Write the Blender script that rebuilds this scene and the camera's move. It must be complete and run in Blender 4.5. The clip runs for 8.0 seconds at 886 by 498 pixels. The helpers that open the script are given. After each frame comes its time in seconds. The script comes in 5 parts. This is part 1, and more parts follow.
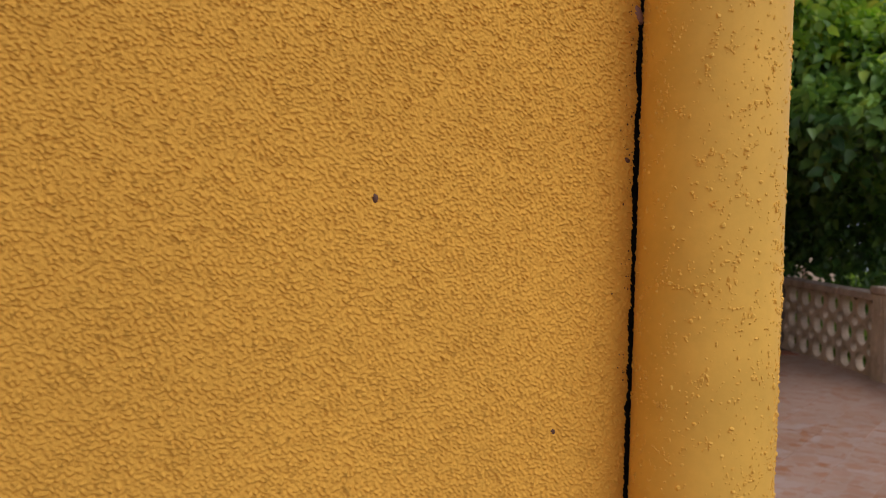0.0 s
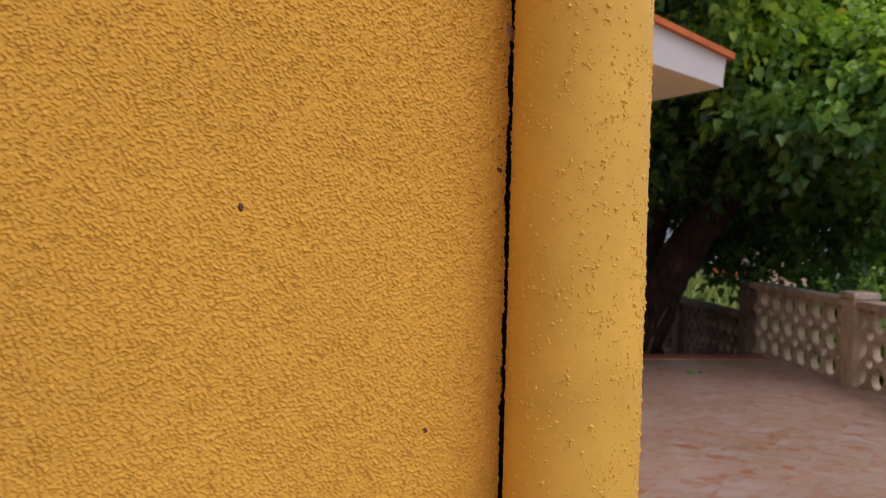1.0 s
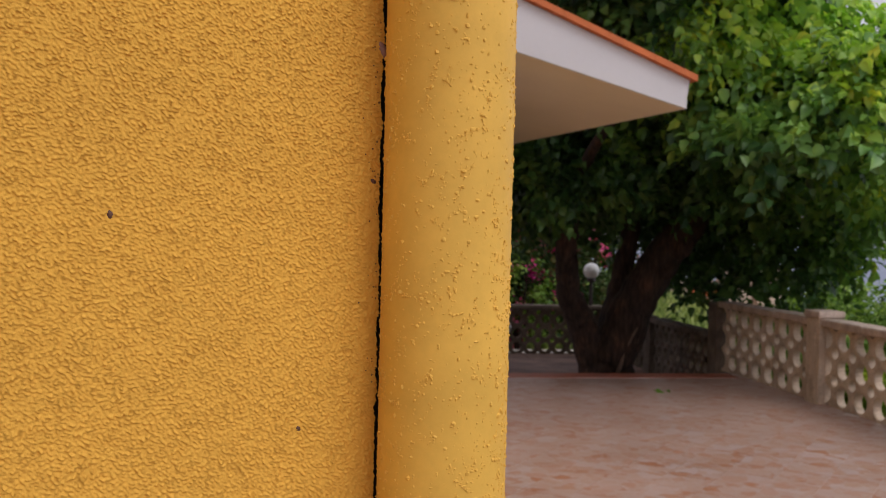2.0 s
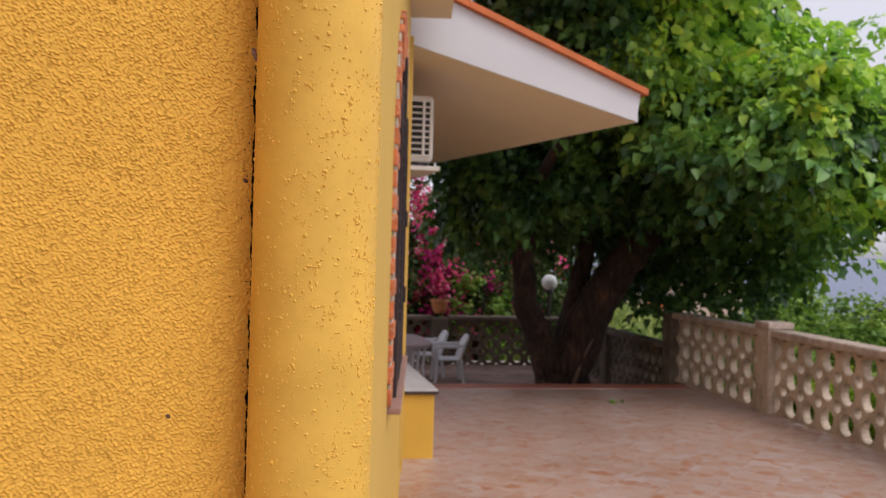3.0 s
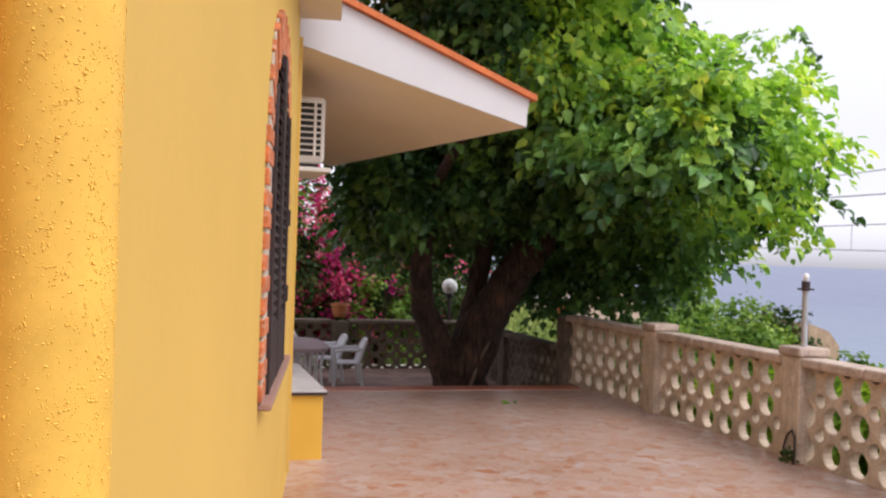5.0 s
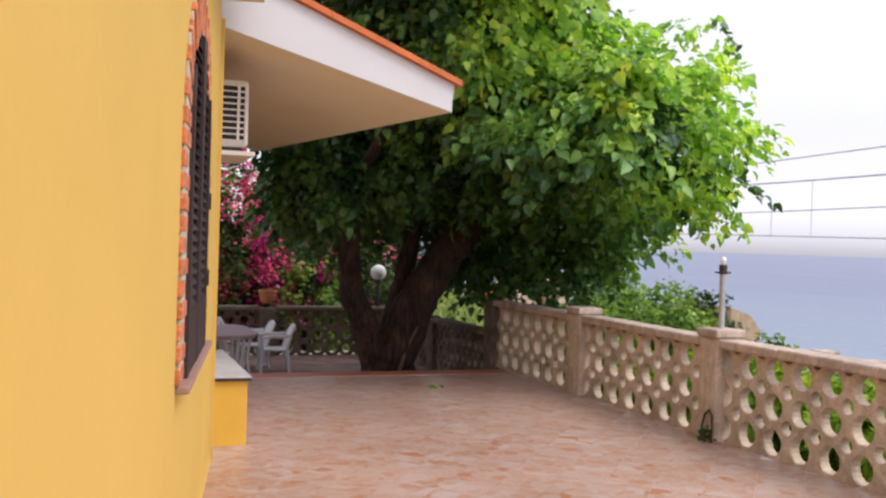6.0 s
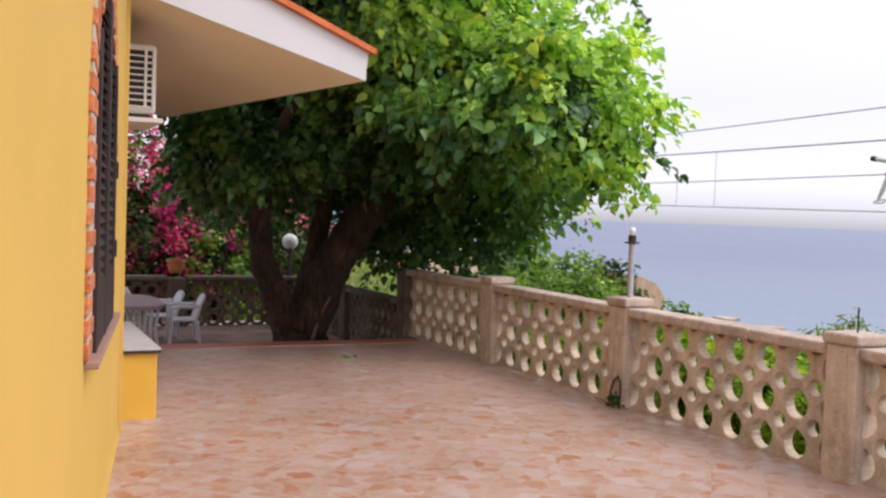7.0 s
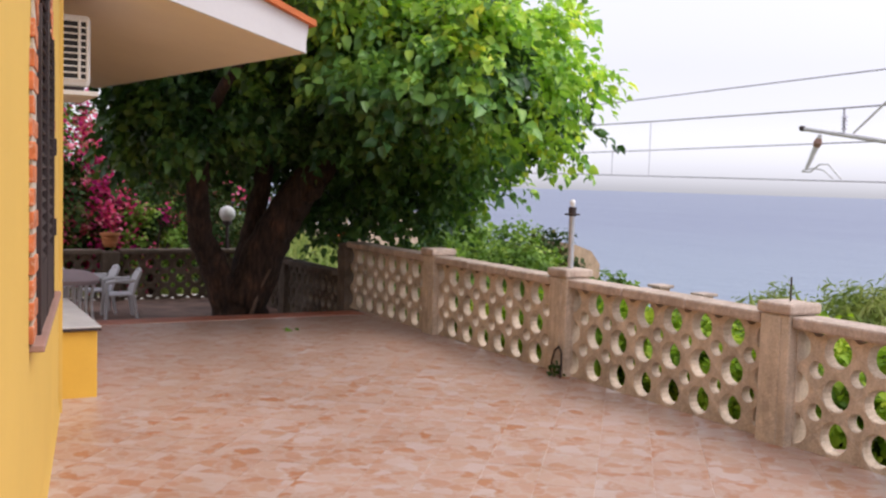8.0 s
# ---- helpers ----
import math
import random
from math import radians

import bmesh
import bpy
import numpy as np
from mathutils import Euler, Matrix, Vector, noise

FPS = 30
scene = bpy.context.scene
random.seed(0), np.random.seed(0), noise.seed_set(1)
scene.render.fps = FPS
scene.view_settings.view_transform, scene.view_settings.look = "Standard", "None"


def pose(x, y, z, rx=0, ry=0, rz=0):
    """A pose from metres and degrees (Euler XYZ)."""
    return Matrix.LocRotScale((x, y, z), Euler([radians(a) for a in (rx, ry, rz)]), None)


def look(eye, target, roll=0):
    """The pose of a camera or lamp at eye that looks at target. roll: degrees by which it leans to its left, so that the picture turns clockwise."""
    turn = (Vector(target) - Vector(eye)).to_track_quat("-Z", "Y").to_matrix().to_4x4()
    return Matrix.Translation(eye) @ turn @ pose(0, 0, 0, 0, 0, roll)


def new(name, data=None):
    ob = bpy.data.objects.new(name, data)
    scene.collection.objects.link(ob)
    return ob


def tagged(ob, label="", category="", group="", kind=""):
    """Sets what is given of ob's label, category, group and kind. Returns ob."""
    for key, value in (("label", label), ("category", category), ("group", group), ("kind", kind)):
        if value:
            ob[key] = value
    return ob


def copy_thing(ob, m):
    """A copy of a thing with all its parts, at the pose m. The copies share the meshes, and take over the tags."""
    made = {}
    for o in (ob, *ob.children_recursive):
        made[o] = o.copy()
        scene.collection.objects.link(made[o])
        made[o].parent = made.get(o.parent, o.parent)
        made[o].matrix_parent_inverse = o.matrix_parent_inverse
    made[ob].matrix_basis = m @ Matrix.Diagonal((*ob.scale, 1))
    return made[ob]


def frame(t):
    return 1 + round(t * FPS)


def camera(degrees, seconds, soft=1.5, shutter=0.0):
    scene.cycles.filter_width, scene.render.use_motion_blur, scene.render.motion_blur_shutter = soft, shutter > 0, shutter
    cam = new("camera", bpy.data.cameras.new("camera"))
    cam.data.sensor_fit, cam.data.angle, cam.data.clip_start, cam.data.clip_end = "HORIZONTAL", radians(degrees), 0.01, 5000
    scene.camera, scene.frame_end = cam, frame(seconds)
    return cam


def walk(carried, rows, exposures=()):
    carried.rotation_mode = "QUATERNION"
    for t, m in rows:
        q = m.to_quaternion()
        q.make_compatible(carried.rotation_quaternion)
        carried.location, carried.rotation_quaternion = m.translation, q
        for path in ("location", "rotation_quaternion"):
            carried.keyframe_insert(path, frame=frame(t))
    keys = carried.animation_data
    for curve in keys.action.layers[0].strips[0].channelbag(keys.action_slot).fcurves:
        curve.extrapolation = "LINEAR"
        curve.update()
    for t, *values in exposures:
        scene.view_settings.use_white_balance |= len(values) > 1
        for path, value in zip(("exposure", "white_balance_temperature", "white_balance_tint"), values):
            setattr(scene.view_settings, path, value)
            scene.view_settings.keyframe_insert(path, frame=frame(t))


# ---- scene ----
cam = camera(48.9, 8.0, soft=1.0)
# the lens is focused on the near wall, so that the distance goes soft
cam.data.dof.use_dof = True
cam.data.dof.focus_distance = 0.63
cam.data.dof.aperture_fstop = 23.0
PATH = [
    (0, (-1.262, 0.188, 1.647), (-1.056, 2.175, 1.553), 1.4),
    (0.5, (-1.233, 0.174, 1.646), (-1.001, 2.158, 1.561), 1.3),
    (1, (-1.188, 0.149, 1.651), (-0.944, 2.132, 1.569), 1.4),
    (1.5, (-1.148, 0.125, 1.648), (-0.89, 2.107, 1.589), 1.3),
    (3, (-1.037, 0.045, 1.633), (-0.676, 2.013, 1.622), 1.6),
    (3.5, (-0.998, 0.02, 1.627), (-0.61, 1.982, 1.63), 1.5),
    (4, (-0.959, -0.006, 1.621), (-0.526, 1.946, 1.631), 1.7),
    (4.5, (-0.928, -0.023, 1.615), (-0.443, 1.918, 1.626), 1.9),
    (6, (-0.858, -0.08, 1.584), (-0.183, 1.803, 1.569), 1.8),
    (6.5, (-0.855, -0.084, 1.588), (-0.098, 1.767, 1.545), 2.0),
    (7, (-0.876, -0.063, 1.598), (-0.032, 1.748, 1.524), 2.0),
    (7.5, (-0.907, -0.075, 1.62), (0.005, 1.701, 1.513), 1.8),
    (8, (-0.937, -0.065, 1.634), (0.024, 1.684, 1.5), 1.7),
]
EXPOSURE = [(0.0, -0.68, 6600, 13), (1.0, -0.58, 6620, 13), (1.7, -0.53, 6600, 12), (3.0, -0.16, 6500, 11), (3.5, 0.05, 6500, 10), (4.5, 0.23, 6500, 10), (6.0, 0.28, 6500, 10), (8.0, 0.22, 6500, 10)]
walk(cam, [(t, look(e, g, r)) for t, e, g, r in PATH], EXPOSURE)

# ---- sky and sun ----
world = bpy.data.worlds.new("sky")
scene.world = world
world.use_nodes = True
wn, wl = world.node_tree.nodes, world.node_tree.links
sky = wn.new("ShaderNodeTexSky")
sky.sky_type = "NISHITA"
sky.sun_disc = False
sky.sun_elevation = radians(55)
sky.sun_rotation = radians(135)
sky.air_density, sky.dust_density, sky.ozone_density = 1.0, 1.0, 1.0
veil = wn.new("ShaderNodeHueSaturation")
veil.inputs["Saturation"].default_value = 0.06
wl.new(sky.outputs[0], veil.inputs["Color"])
tint = wn.new("ShaderNodeMix")
tint.data_type, tint.blend_type = "RGBA", "MULTIPLY"
tint.inputs[0].default_value = 1.0
tint.inputs[7].default_value = (0.965, 0.955, 1.07, 1)
wl.new(veil.outputs[0], tint.inputs[6])
# an overcast sky is brightest overhead
aim = wn.new("ShaderNodeTexCoord")
up = wn.new("ShaderNodeSeparateXYZ")
wl.new(aim.outputs["Generated"], up.inputs[0])
dome = wn.new("ShaderNodeMapRange")
dome.inputs["From Min"].default_value, dome.inputs["From Max"].default_value = 0.0, 1.0
dome.inputs["To Min"].default_value, dome.inputs["To Max"].default_value = 0.78, 2.65
wl.new(up.outputs["Z"], dome.inputs["Value"])
cloud = wn.new("ShaderNodeMix")
cloud.data_type, cloud.blend_type = "RGBA", "MULTIPLY"
cloud.inputs[0].default_value = 1.0
wl.new(tint.outputs[2], cloud.inputs[6])
wl.new(dome.outputs[0], cloud.inputs[7])
# and a pale haze lies along the horizon
haze = wn.new("ShaderNodeMapRange")
haze.interpolation_type = "SMOOTHSTEP"
haze.inputs["From Min"].default_value, haze.inputs["From Max"].default_value = 0.0, 0.13
haze.inputs["To Min"].default_value, haze.inputs["To Max"].default_value = 1.52, 1.0
wl.new(up.outputs["Z"], haze.inputs["Value"])
pale = wn.new("ShaderNodeMix")
pale.data_type, pale.blend_type = "RGBA", "MULTIPLY"
pale.inputs[0].default_value = 1.0
wl.new(cloud.outputs[2], pale.inputs[6])
wl.new(haze.outputs[0], pale.inputs[7])
wl.new(pale.outputs[2], wn["Background"].inputs["Color"])
wn["Background"].inputs["Strength"].default_value = 0.155
sun_data = bpy.data.lights.new("sun", "SUN")
sun_data.energy, sun_data.angle, sun_data.color = 1.2, radians(32), (1.0, 0.95, 0.87)
sun = new("sun", sun_data)
sun.matrix_world = look((30, -30, 60), (0, 0, 0))


# ---- materials ----
def mat(name, color, rough=0.7, metal=0.0):
    m = bpy.data.materials.new(name)
    m.use_nodes = True
    b = m.node_tree.nodes["Principled BSDF"]
    b.inputs["Base Color"].default_value = (*color, 1)
    b.inputs["Roughness"].default_value = rough
    b.inputs["Metallic"].default_value = metal
    return m


def add(m, kind, **values):
    n = m.node_tree.nodes.new("ShaderNode" + kind)
    for k, v in values.items():
        n.inputs[k.replace("_", " ")].default_value = v
    return n


def join(m, a, b):
    m.node_tree.links.new(a, b)


def coords(m):
    return add(m, "NewGeometry").outputs["Position"]


def noise_tex(m, scale, detail=4.0, rough=0.55, vec=None):
    n = add(m, "TexNoise", Scale=scale, Detail=detail, Roughness=rough)
    join(m, vec if vec is not None else coords(m), n.inputs["Vector"])
    return n.outputs["Fac"]


def ramp(m, fac, stops, smooth=False):
    n = m.node_tree.nodes.new("ShaderNodeValToRGB")
    e = n.color_ramp.elements
    while len(e) < len(stops):
        e.new(0.5)
    for i, (p, c) in enumerate(stops):
        e[i].position, e[i].color = p, (*c, 1) if len(c) == 3 else c
    if smooth:
        n.color_ramp.interpolation = "EASE"
    join(m, fac, n.inputs["Fac"])
    return n.outputs["Color"]


def mix(m, fac, a, b, mode="MIX"):
    n = m.node_tree.nodes.new("ShaderNodeMix")
    n.data_type, n.blend_type = "RGBA", mode
    for sock, v in ((n.inputs[0], fac), (n.inputs[6], a), (n.inputs[7], b)):
        if isinstance(v, (int, float)):
            sock.default_value = v
        elif isinstance(v, tuple):
            sock.default_value = (*v, 1)
        else:
            join(m, v, sock)
    return n.outputs[2]


def bump(m, height, dist=0.002, strength=0.6):
    n = add(m, "Bump", Strength=strength, Distance=dist)
    join(m, height, n.inputs["Height"])
    join(m, n.outputs[0], m.node_tree.nodes["Principled BSDF"].inputs["Normal"])
    return n


def base(m, color):
    join(m, color, m.node_tree.nodes["Principled BSDF"].inputs["Base Color"])


def rgb(c, k):
    return tuple(min(1.0, v * k) for v in c)


def mottled(name, color, rough=0.75, spread=0.18, big=1.5, fine=60.0, depth=0.002, strength=0.5, metal=0.0, grain=0.85):
    """Base colour with broad and fine variation and a fine relief."""
    m = mat(name, color, rough, metal)
    f1 = noise_tex(m, big, 5)
    f2 = noise_tex(m, fine, 6, 0.65)
    c1 = ramp(m, f1, [(0.3, rgb(color, 1 - spread)), (0.7, rgb(color, 1 + spread))])
    c2 = ramp(m, f2, [(0.3, (grain, grain, grain)), (0.7, (1.0, 1.0, 1.0))])
    base(m, mix(m, 1.0, c1, c2, "MULTIPLY"))
    bump(m, f2, depth, strength)
    return m


OCHRE = (0.825, 0.455, 0.073)
YELLOW = (0.65, 0.412, 0.083)


def make_render_coat():
    m = mat("rough_ochre_render", OCHRE, 0.85)
    f1 = noise_tex(m, 2.5, 5)
    f2 = noise_tex(m, 520, 4, 0.65)
    c = ramp(m, f1, [(0.3, rgb(OCHRE, 0.9)), (0.7, rgb(OCHRE, 1.08))])
    g = ramp(m, f2, [(0.25, (0.93, 0.90, 0.86)), (0.6, (1, 1, 1))])
    base(m, mix(m, 1.0, c, g, "MULTIPLY"))
    bump(m, f2, 0.0007, 0.7)
    return m


def make_tile():
    m = mat("terrace_tile", (0.5, 0.3, 0.2), 0.38)
    info = add(m, "ObjectInfo").outputs["Random"]
    geo = add(m, "NewGeometry")
    s = m.node_tree.nodes.new("ShaderNodeMath")
    join(m, info, s.inputs[0])
    join(m, geo.outputs["Random Per Island"], s.inputs[1])
    v = m.node_tree.nodes.new("ShaderNodeVectorMath")
    v.operation = "MULTIPLY_ADD"
    v.inputs[1].default_value = (31.0, 17.0, 23.0)
    join(m, s.outputs[0], v.inputs[0])
    join(m, geo.outputs["Position"], v.inputs[2])
    warp = add(m, "TexNoise", Scale=9.0, Detail=5.0, Roughness=0.6)
    join(m, v.outputs[0], warp.inputs["Vector"])
    w = m.node_tree.nodes.new("ShaderNodeVectorMath")
    w.operation = "MULTIPLY_ADD"
    w.inputs[1].default_value = (0.19, 0.19, 0.19)
    join(m, warp.outputs["Color"], w.inputs[0])
    join(m, v.outputs[0], w.inputs[2])
    cells = add(m, "TexVoronoi", Scale=8.0)
    join(m, w.outputs[0], cells.inputs["Vector"])
    edge = m.node_tree.nodes.new("ShaderNodeTexVoronoi")
    edge.feature = "DISTANCE_TO_EDGE"
    edge.inputs["Scale"].default_value = 8.0
    join(m, w.outputs[0], edge.inputs["Vector"])
    sep = m.node_tree.nodes.new("ShaderNodeSeparateColor")
    join(m, cells.outputs["Color"], sep.inputs[0])
    col = ramp(m, sep.outputs[0], [(0.0, (0.463, 0.306, 0.246)), (0.22, (0.415, 0.223, 0.146)), (0.4, (0.463, 0.321, 0.260)), (0.6, (0.434, 0.268, 0.192)), (0.72, (0.386, 0.170, 0.088)), (0.82, (0.453, 0.306, 0.246)), (1.0, (0.492, 0.380, 0.345))])
    veins = ramp(m, edge.outputs["Distance"], [(0.0, (0.6, 0.6, 0.6)), (0.05, (0.4, 0.4, 0.4)), (0.15, (0, 0, 0))])
    col = mix(m, veins, col, (0.47, 0.37, 0.325))
    fine = noise_tex(m, 35, 6, 0.6, v.outputs[0])
    col = mix(m, 1.0, col, ramp(m, fine, [(0.3, (0.94, 0.93, 0.92)), (0.7, (1, 1, 1))]), "MULTIPLY")
    dirt = noise_tex(m, 0.9, 5)
    col = mix(m, 1.0, col, ramp(m, dirt, [(0.35, (0.86, 0.84, 0.82)), (0.65, (1, 1, 1))]), "MULTIPLY")
    base(m, col)
    join(m, ramp(m, fine, [(0.3, (0.28, 0.28, 0.28)), (0.7, (0.42, 0.42, 0.42))]), m.node_tree.nodes["Principled BSDF"].inputs["Roughness"])
    m.node_tree.nodes["Principled BSDF"].inputs["Specular IOR Level"].default_value = 0.24
    bump(m, fine, 0.001, 0.3)
    return m


def make_concrete(name, color, dark=0.55):
    m = mat(name, color, 0.9)
    f1 = noise_tex(m, 3.0, 6, 0.65)
    f2 = noise_tex(m, 90, 5, 0.6)
    lich = noise_tex(m, 14, 5, 0.6)
    c = ramp(m, f1, [(0.32, rgb(color, dark)), (0.62, rgb(color, 1.1))])
    c = mix(m, ramp(m, lich, [(0.52, (0, 0, 0)), (0.68, (0.5, 0.5, 0.5))]), c, rgb(color, 1.35))
    c = mix(m, 1.0, c, ramp(m, f2, [(0.3, (0.7, 0.7, 0.7)), (0.65, (1, 1, 1))]), "MULTIPLY")
    run = m.node_tree.nodes.new("ShaderNodeVectorMath")
    run.operation = "MULTIPLY"
    run.inputs[1].default_value = (1.0, 1.0, 0.14)
    join(m, coords(m), run.inputs[0])
    streak = noise_tex(m, 11, 5, 0.6, run.outputs[0])
    c = mix(m, 1.0, c, ramp(m, streak, [(0.36, (0.84, 0.82, 0.80)), (0.56, (1, 1, 1)), (0.72, (1.06, 1.05, 1.04))]), "MULTIPLY")
    base(m, c)
    bump(m, f2, 0.004, 0.7)
    return m


def make_leaf(name, stops, trans=0.35, rough=0.5, gloss=0.12):
    m = mat(name, stops[0][1], rough)
    r = add(m, "NewGeometry").outputs["Random Per Island"]
    patch = noise_tex(m, 2.6, 3)
    s = m.node_tree.nodes.new("ShaderNodeMath")
    s.operation = "MULTIPLY_ADD"
    s.inputs[1].default_value = 0.42
    join(m, r, s.inputs[0])
    t = m.node_tree.nodes.new("ShaderNodeMath")
    t.operation = "MULTIPLY_ADD"
    t.inputs[1].default_value, t.inputs[2].default_value = 2.4, -0.9
    join(m, patch, t.inputs[0])
    join(m, t.outputs[0], s.inputs[2])
    col = ramp(m, s.outputs[0], stops)
    col = mix(m, 1.0, col, ramp(m, patch, [(0.3, (0.75, 0.8, 0.8)), (0.7, (1.15, 1.1, 0.9))]), "MULTIPLY")
    base(m, col)
    b = m.node_tree.nodes["Principled BSDF"]
    b.inputs["Specular IOR Level"].default_value = gloss
    t = add(m, "BsdfTranslucent")
    join(m, mix(m, 1.0, col, (1.06, 1.15, 0.6), "MULTIPLY"), t.inputs["Color"])
    x = m.node_tree.nodes.new("ShaderNodeMixShader")
    x.inputs[0].default_value = trans
    join(m, b.outputs[0], x.inputs[1])
    join(m, t.outputs[0], x.inputs[2])
    join(m, x.outputs[0], m.node_tree.nodes["Material Output"].inputs["Surface"])
    return m


M_ROUGH = make_render_coat()
M_WALL = mottled("smooth_yellow_paint", YELLOW, 0.7, 0.05, 0.8, 30, 0.0006, 0.15, 0.0, 0.97)
M_PIPE = mottled("painted_pipe", (0.765, 0.46, 0.082), 0.5, 0.1, 14, 130, 0.0005, 0.3, 0.0, 0.94)
M_CRUMB = mottled("render_crumb", (0.775, 0.465, 0.084), 0.6, 0.05, 60, 400, 0.0003, 0.1, 0.0, 0.97)
for m in (M_ROUGH, M_PIPE, M_CRUMB):
    m.node_tree.nodes["Principled BSDF"].inputs["Specular IOR Level"].default_value = 0.22
M_BENCH = mottled("bench_yellow", (0.68, 0.40, 0.05), 0.7, 0.06, 2, 50, 0.0008, 0.2, 0.0, 0.96)
M_SOFFIT = mottled("soffit_plaster", (0.80, 0.71, 0.57), 0.85, 0.05, 1.0, 40, 0.0006, 0.2, 0.0, 0.97)
M_FASCIA = mottled("fascia_paint", (0.63, 0.61, 0.61), 0.75, 0.04, 1.2, 40, 0.0006, 0.2, 0.0, 0.97)
M_ROOF = mottled("terracotta_roof", (0.62, 0.16, 0.04), 0.7, 0.15, 5, 80, 0.002, 0.4)
M_TILE = make_tile()
M_GROUT = mottled("tile_grout", (0.62, 0.53, 0.48), 0.9)
M_RED = mottled("red_border_tile", (0.42, 0.13, 0.07), 0.5, 0.15, 4, 60, 0.001, 0.3)
M_LOWER = mottled("lower_paving", (0.25, 0.155, 0.12), 0.7, 0.4, 2.2, 40, 0.002, 0.4)
M_CONC = make_concrete("weathered_concrete", (0.63, 0.505, 0.385), 0.74)
# the same concrete, with the shade under the tree put into its colour
M_CONC_SHADE = make_concrete("shade_dark_concrete", (0.19, 0.145, 0.11))
M_CAP = make_concrete("coping_concrete", (0.55, 0.43, 0.35), 0.68)
M_BRICK = mottled("red_brick", (0.52, 0.15, 0.05), 0.85, 0.35, 11, 120, 0.003, 0.6)
brick_lime = ramp(M_BRICK, noise_tex(M_BRICK, 26, 5, 0.7), [(0.52, (0, 0, 0)), (0.66, (0.75, 0.75, 0.75))])
brick_red = M_BRICK.node_tree.nodes["Principled BSDF"].inputs["Base Color"].links[0].from_socket
base(M_BRICK, mix(M_BRICK, brick_lime, brick_red, (0.62, 0.42, 0.30)))
M_MORTAR = mottled("lime_mortar", (0.50, 0.43, 0.34), 0.95, 0.25, 12, 120, 0.003, 0.6)
M_SILL = mottled("sill_stone", (0.33, 0.19, 0.15), 0.6, 0.15, 6, 90, 0.001, 0.3)
M_IRON = mottled("dark_iron", (0.035, 0.02, 0.018), 0.55, 0.2, 8, 100, 0.001, 0.3)
M_SHELL = mottled("brown_shell", (0.12, 0.055, 0.035), 0.5, 0.4, 200, 900)
M_STAIN = mottled("brown_dirt", (0.16, 0.07, 0.025), 0.9, 0.4, 200, 900)
M_SHUTTER = mottled("dark_shutter", (0.022, 0.014, 0.012), 0.7, 0.2, 4, 60, 0.001, 0.3)
M_MARBLE = mottled("grey_marble", (0.50, 0.50, 0.52), 0.35, 0.15, 7, 60, 0.0005, 0.2)
M_TABLETOP = mottled("mauve_tabletop", (0.40, 0.31, 0.32), 0.35, 0.1, 3, 60, 0.0003, 0.2)
M_PLASTIC = mottled("white_plastic", (0.70, 0.69, 0.72), 0.4, 0.05, 3, 60, 0.0003, 0.2)
M_ACW = mottled("ac_casing", (0.74, 0.71, 0.66), 0.45, 0.05, 3, 60, 0.0003, 0.2)
M_DARK = mottled("dark_cavity", (0.02, 0.018, 0.016), 0.8)
def make_bark():
    m = mat("mulberry_bark", (0.075, 0.045, 0.03), 0.95)
    sc = m.node_tree.nodes.new("ShaderNodeVectorMath")
    sc.operation = "MULTIPLY"
    sc.inputs[1].default_value = (1.0, 1.0, 0.22)
    join(m, coords(m), sc.inputs[0])
    f = noise_tex(m, 22, 7, 0.65, sc.outputs[0])
    g = noise_tex(m, 3.5, 4)
    c = ramp(m, f, [(0.35, (0.02, 0.011, 0.008)), (0.6, (0.075, 0.041, 0.027)), (0.8, (0.14, 0.09, 0.065))])
    base(m, mix(m, 1.0, c, ramp(m, g, [(0.3, (0.6, 0.6, 0.6)), (0.55, (1, 1, 1)), (0.72, (1.7, 1.45, 1.25))]), "MULTIPLY"))
    bump(m, f, 0.05, 1.0)
    return m


M_BARK = make_bark()
M_RIDGE = mottled("worn_bark", (0.17, 0.11, 0.08), 0.95, 0.35, 9, 60, 0.01, 0.8)
M_TERRA = mottled("terracotta_pot", (0.50, 0.19, 0.07), 0.8, 0.15, 8, 80, 0.001, 0.3)
M_STEEL = mottled("galvanised_steel", (0.48, 0.48, 0.50), 0.45, 0.15, 12, 120, 0.0005, 0.2, 0.6)
M_GLASS = mottled("opal_glass", (0.85, 0.83, 0.82), 0.5, 0.03)
M_WIRE = mottled("wire_metal", (0.50, 0.47, 0.54), 0.6)
M_MAST = mottled("pale_grey_paint", (0.72, 0.70, 0.72), 0.5, 0.1, 6, 60, 0.0005, 0.2)
M_CREAM = mottled("cream_house", (0.56, 0.42, 0.31), 0.85)
M_STONE = make_concrete("tan_stone", (0.50, 0.35, 0.23), 0.8)
M_PALE = mottled("pale_concrete", (0.62, 0.56, 0.50), 0.9, 0.15, 2, 40, 0.002, 0.4)
M_SOIL = mottled("dry_soil", (0.13, 0.12, 0.05), 0.95, 0.4, 0.4, 6, 0.02, 0.6)
# three leaf tones put the crown's shade and light into the colour
M_LEAF_SHADE = make_leaf("shaded_mulberry_leaf", [(0.0, (0.027, 0.071, 0.027)), (0.4, (0.059, 0.139, 0.041)), (0.8, (0.104, 0.202, 0.054)), (1.0, (0.136, 0.244, 0.063))], 0.2, 0.38, 0.35)
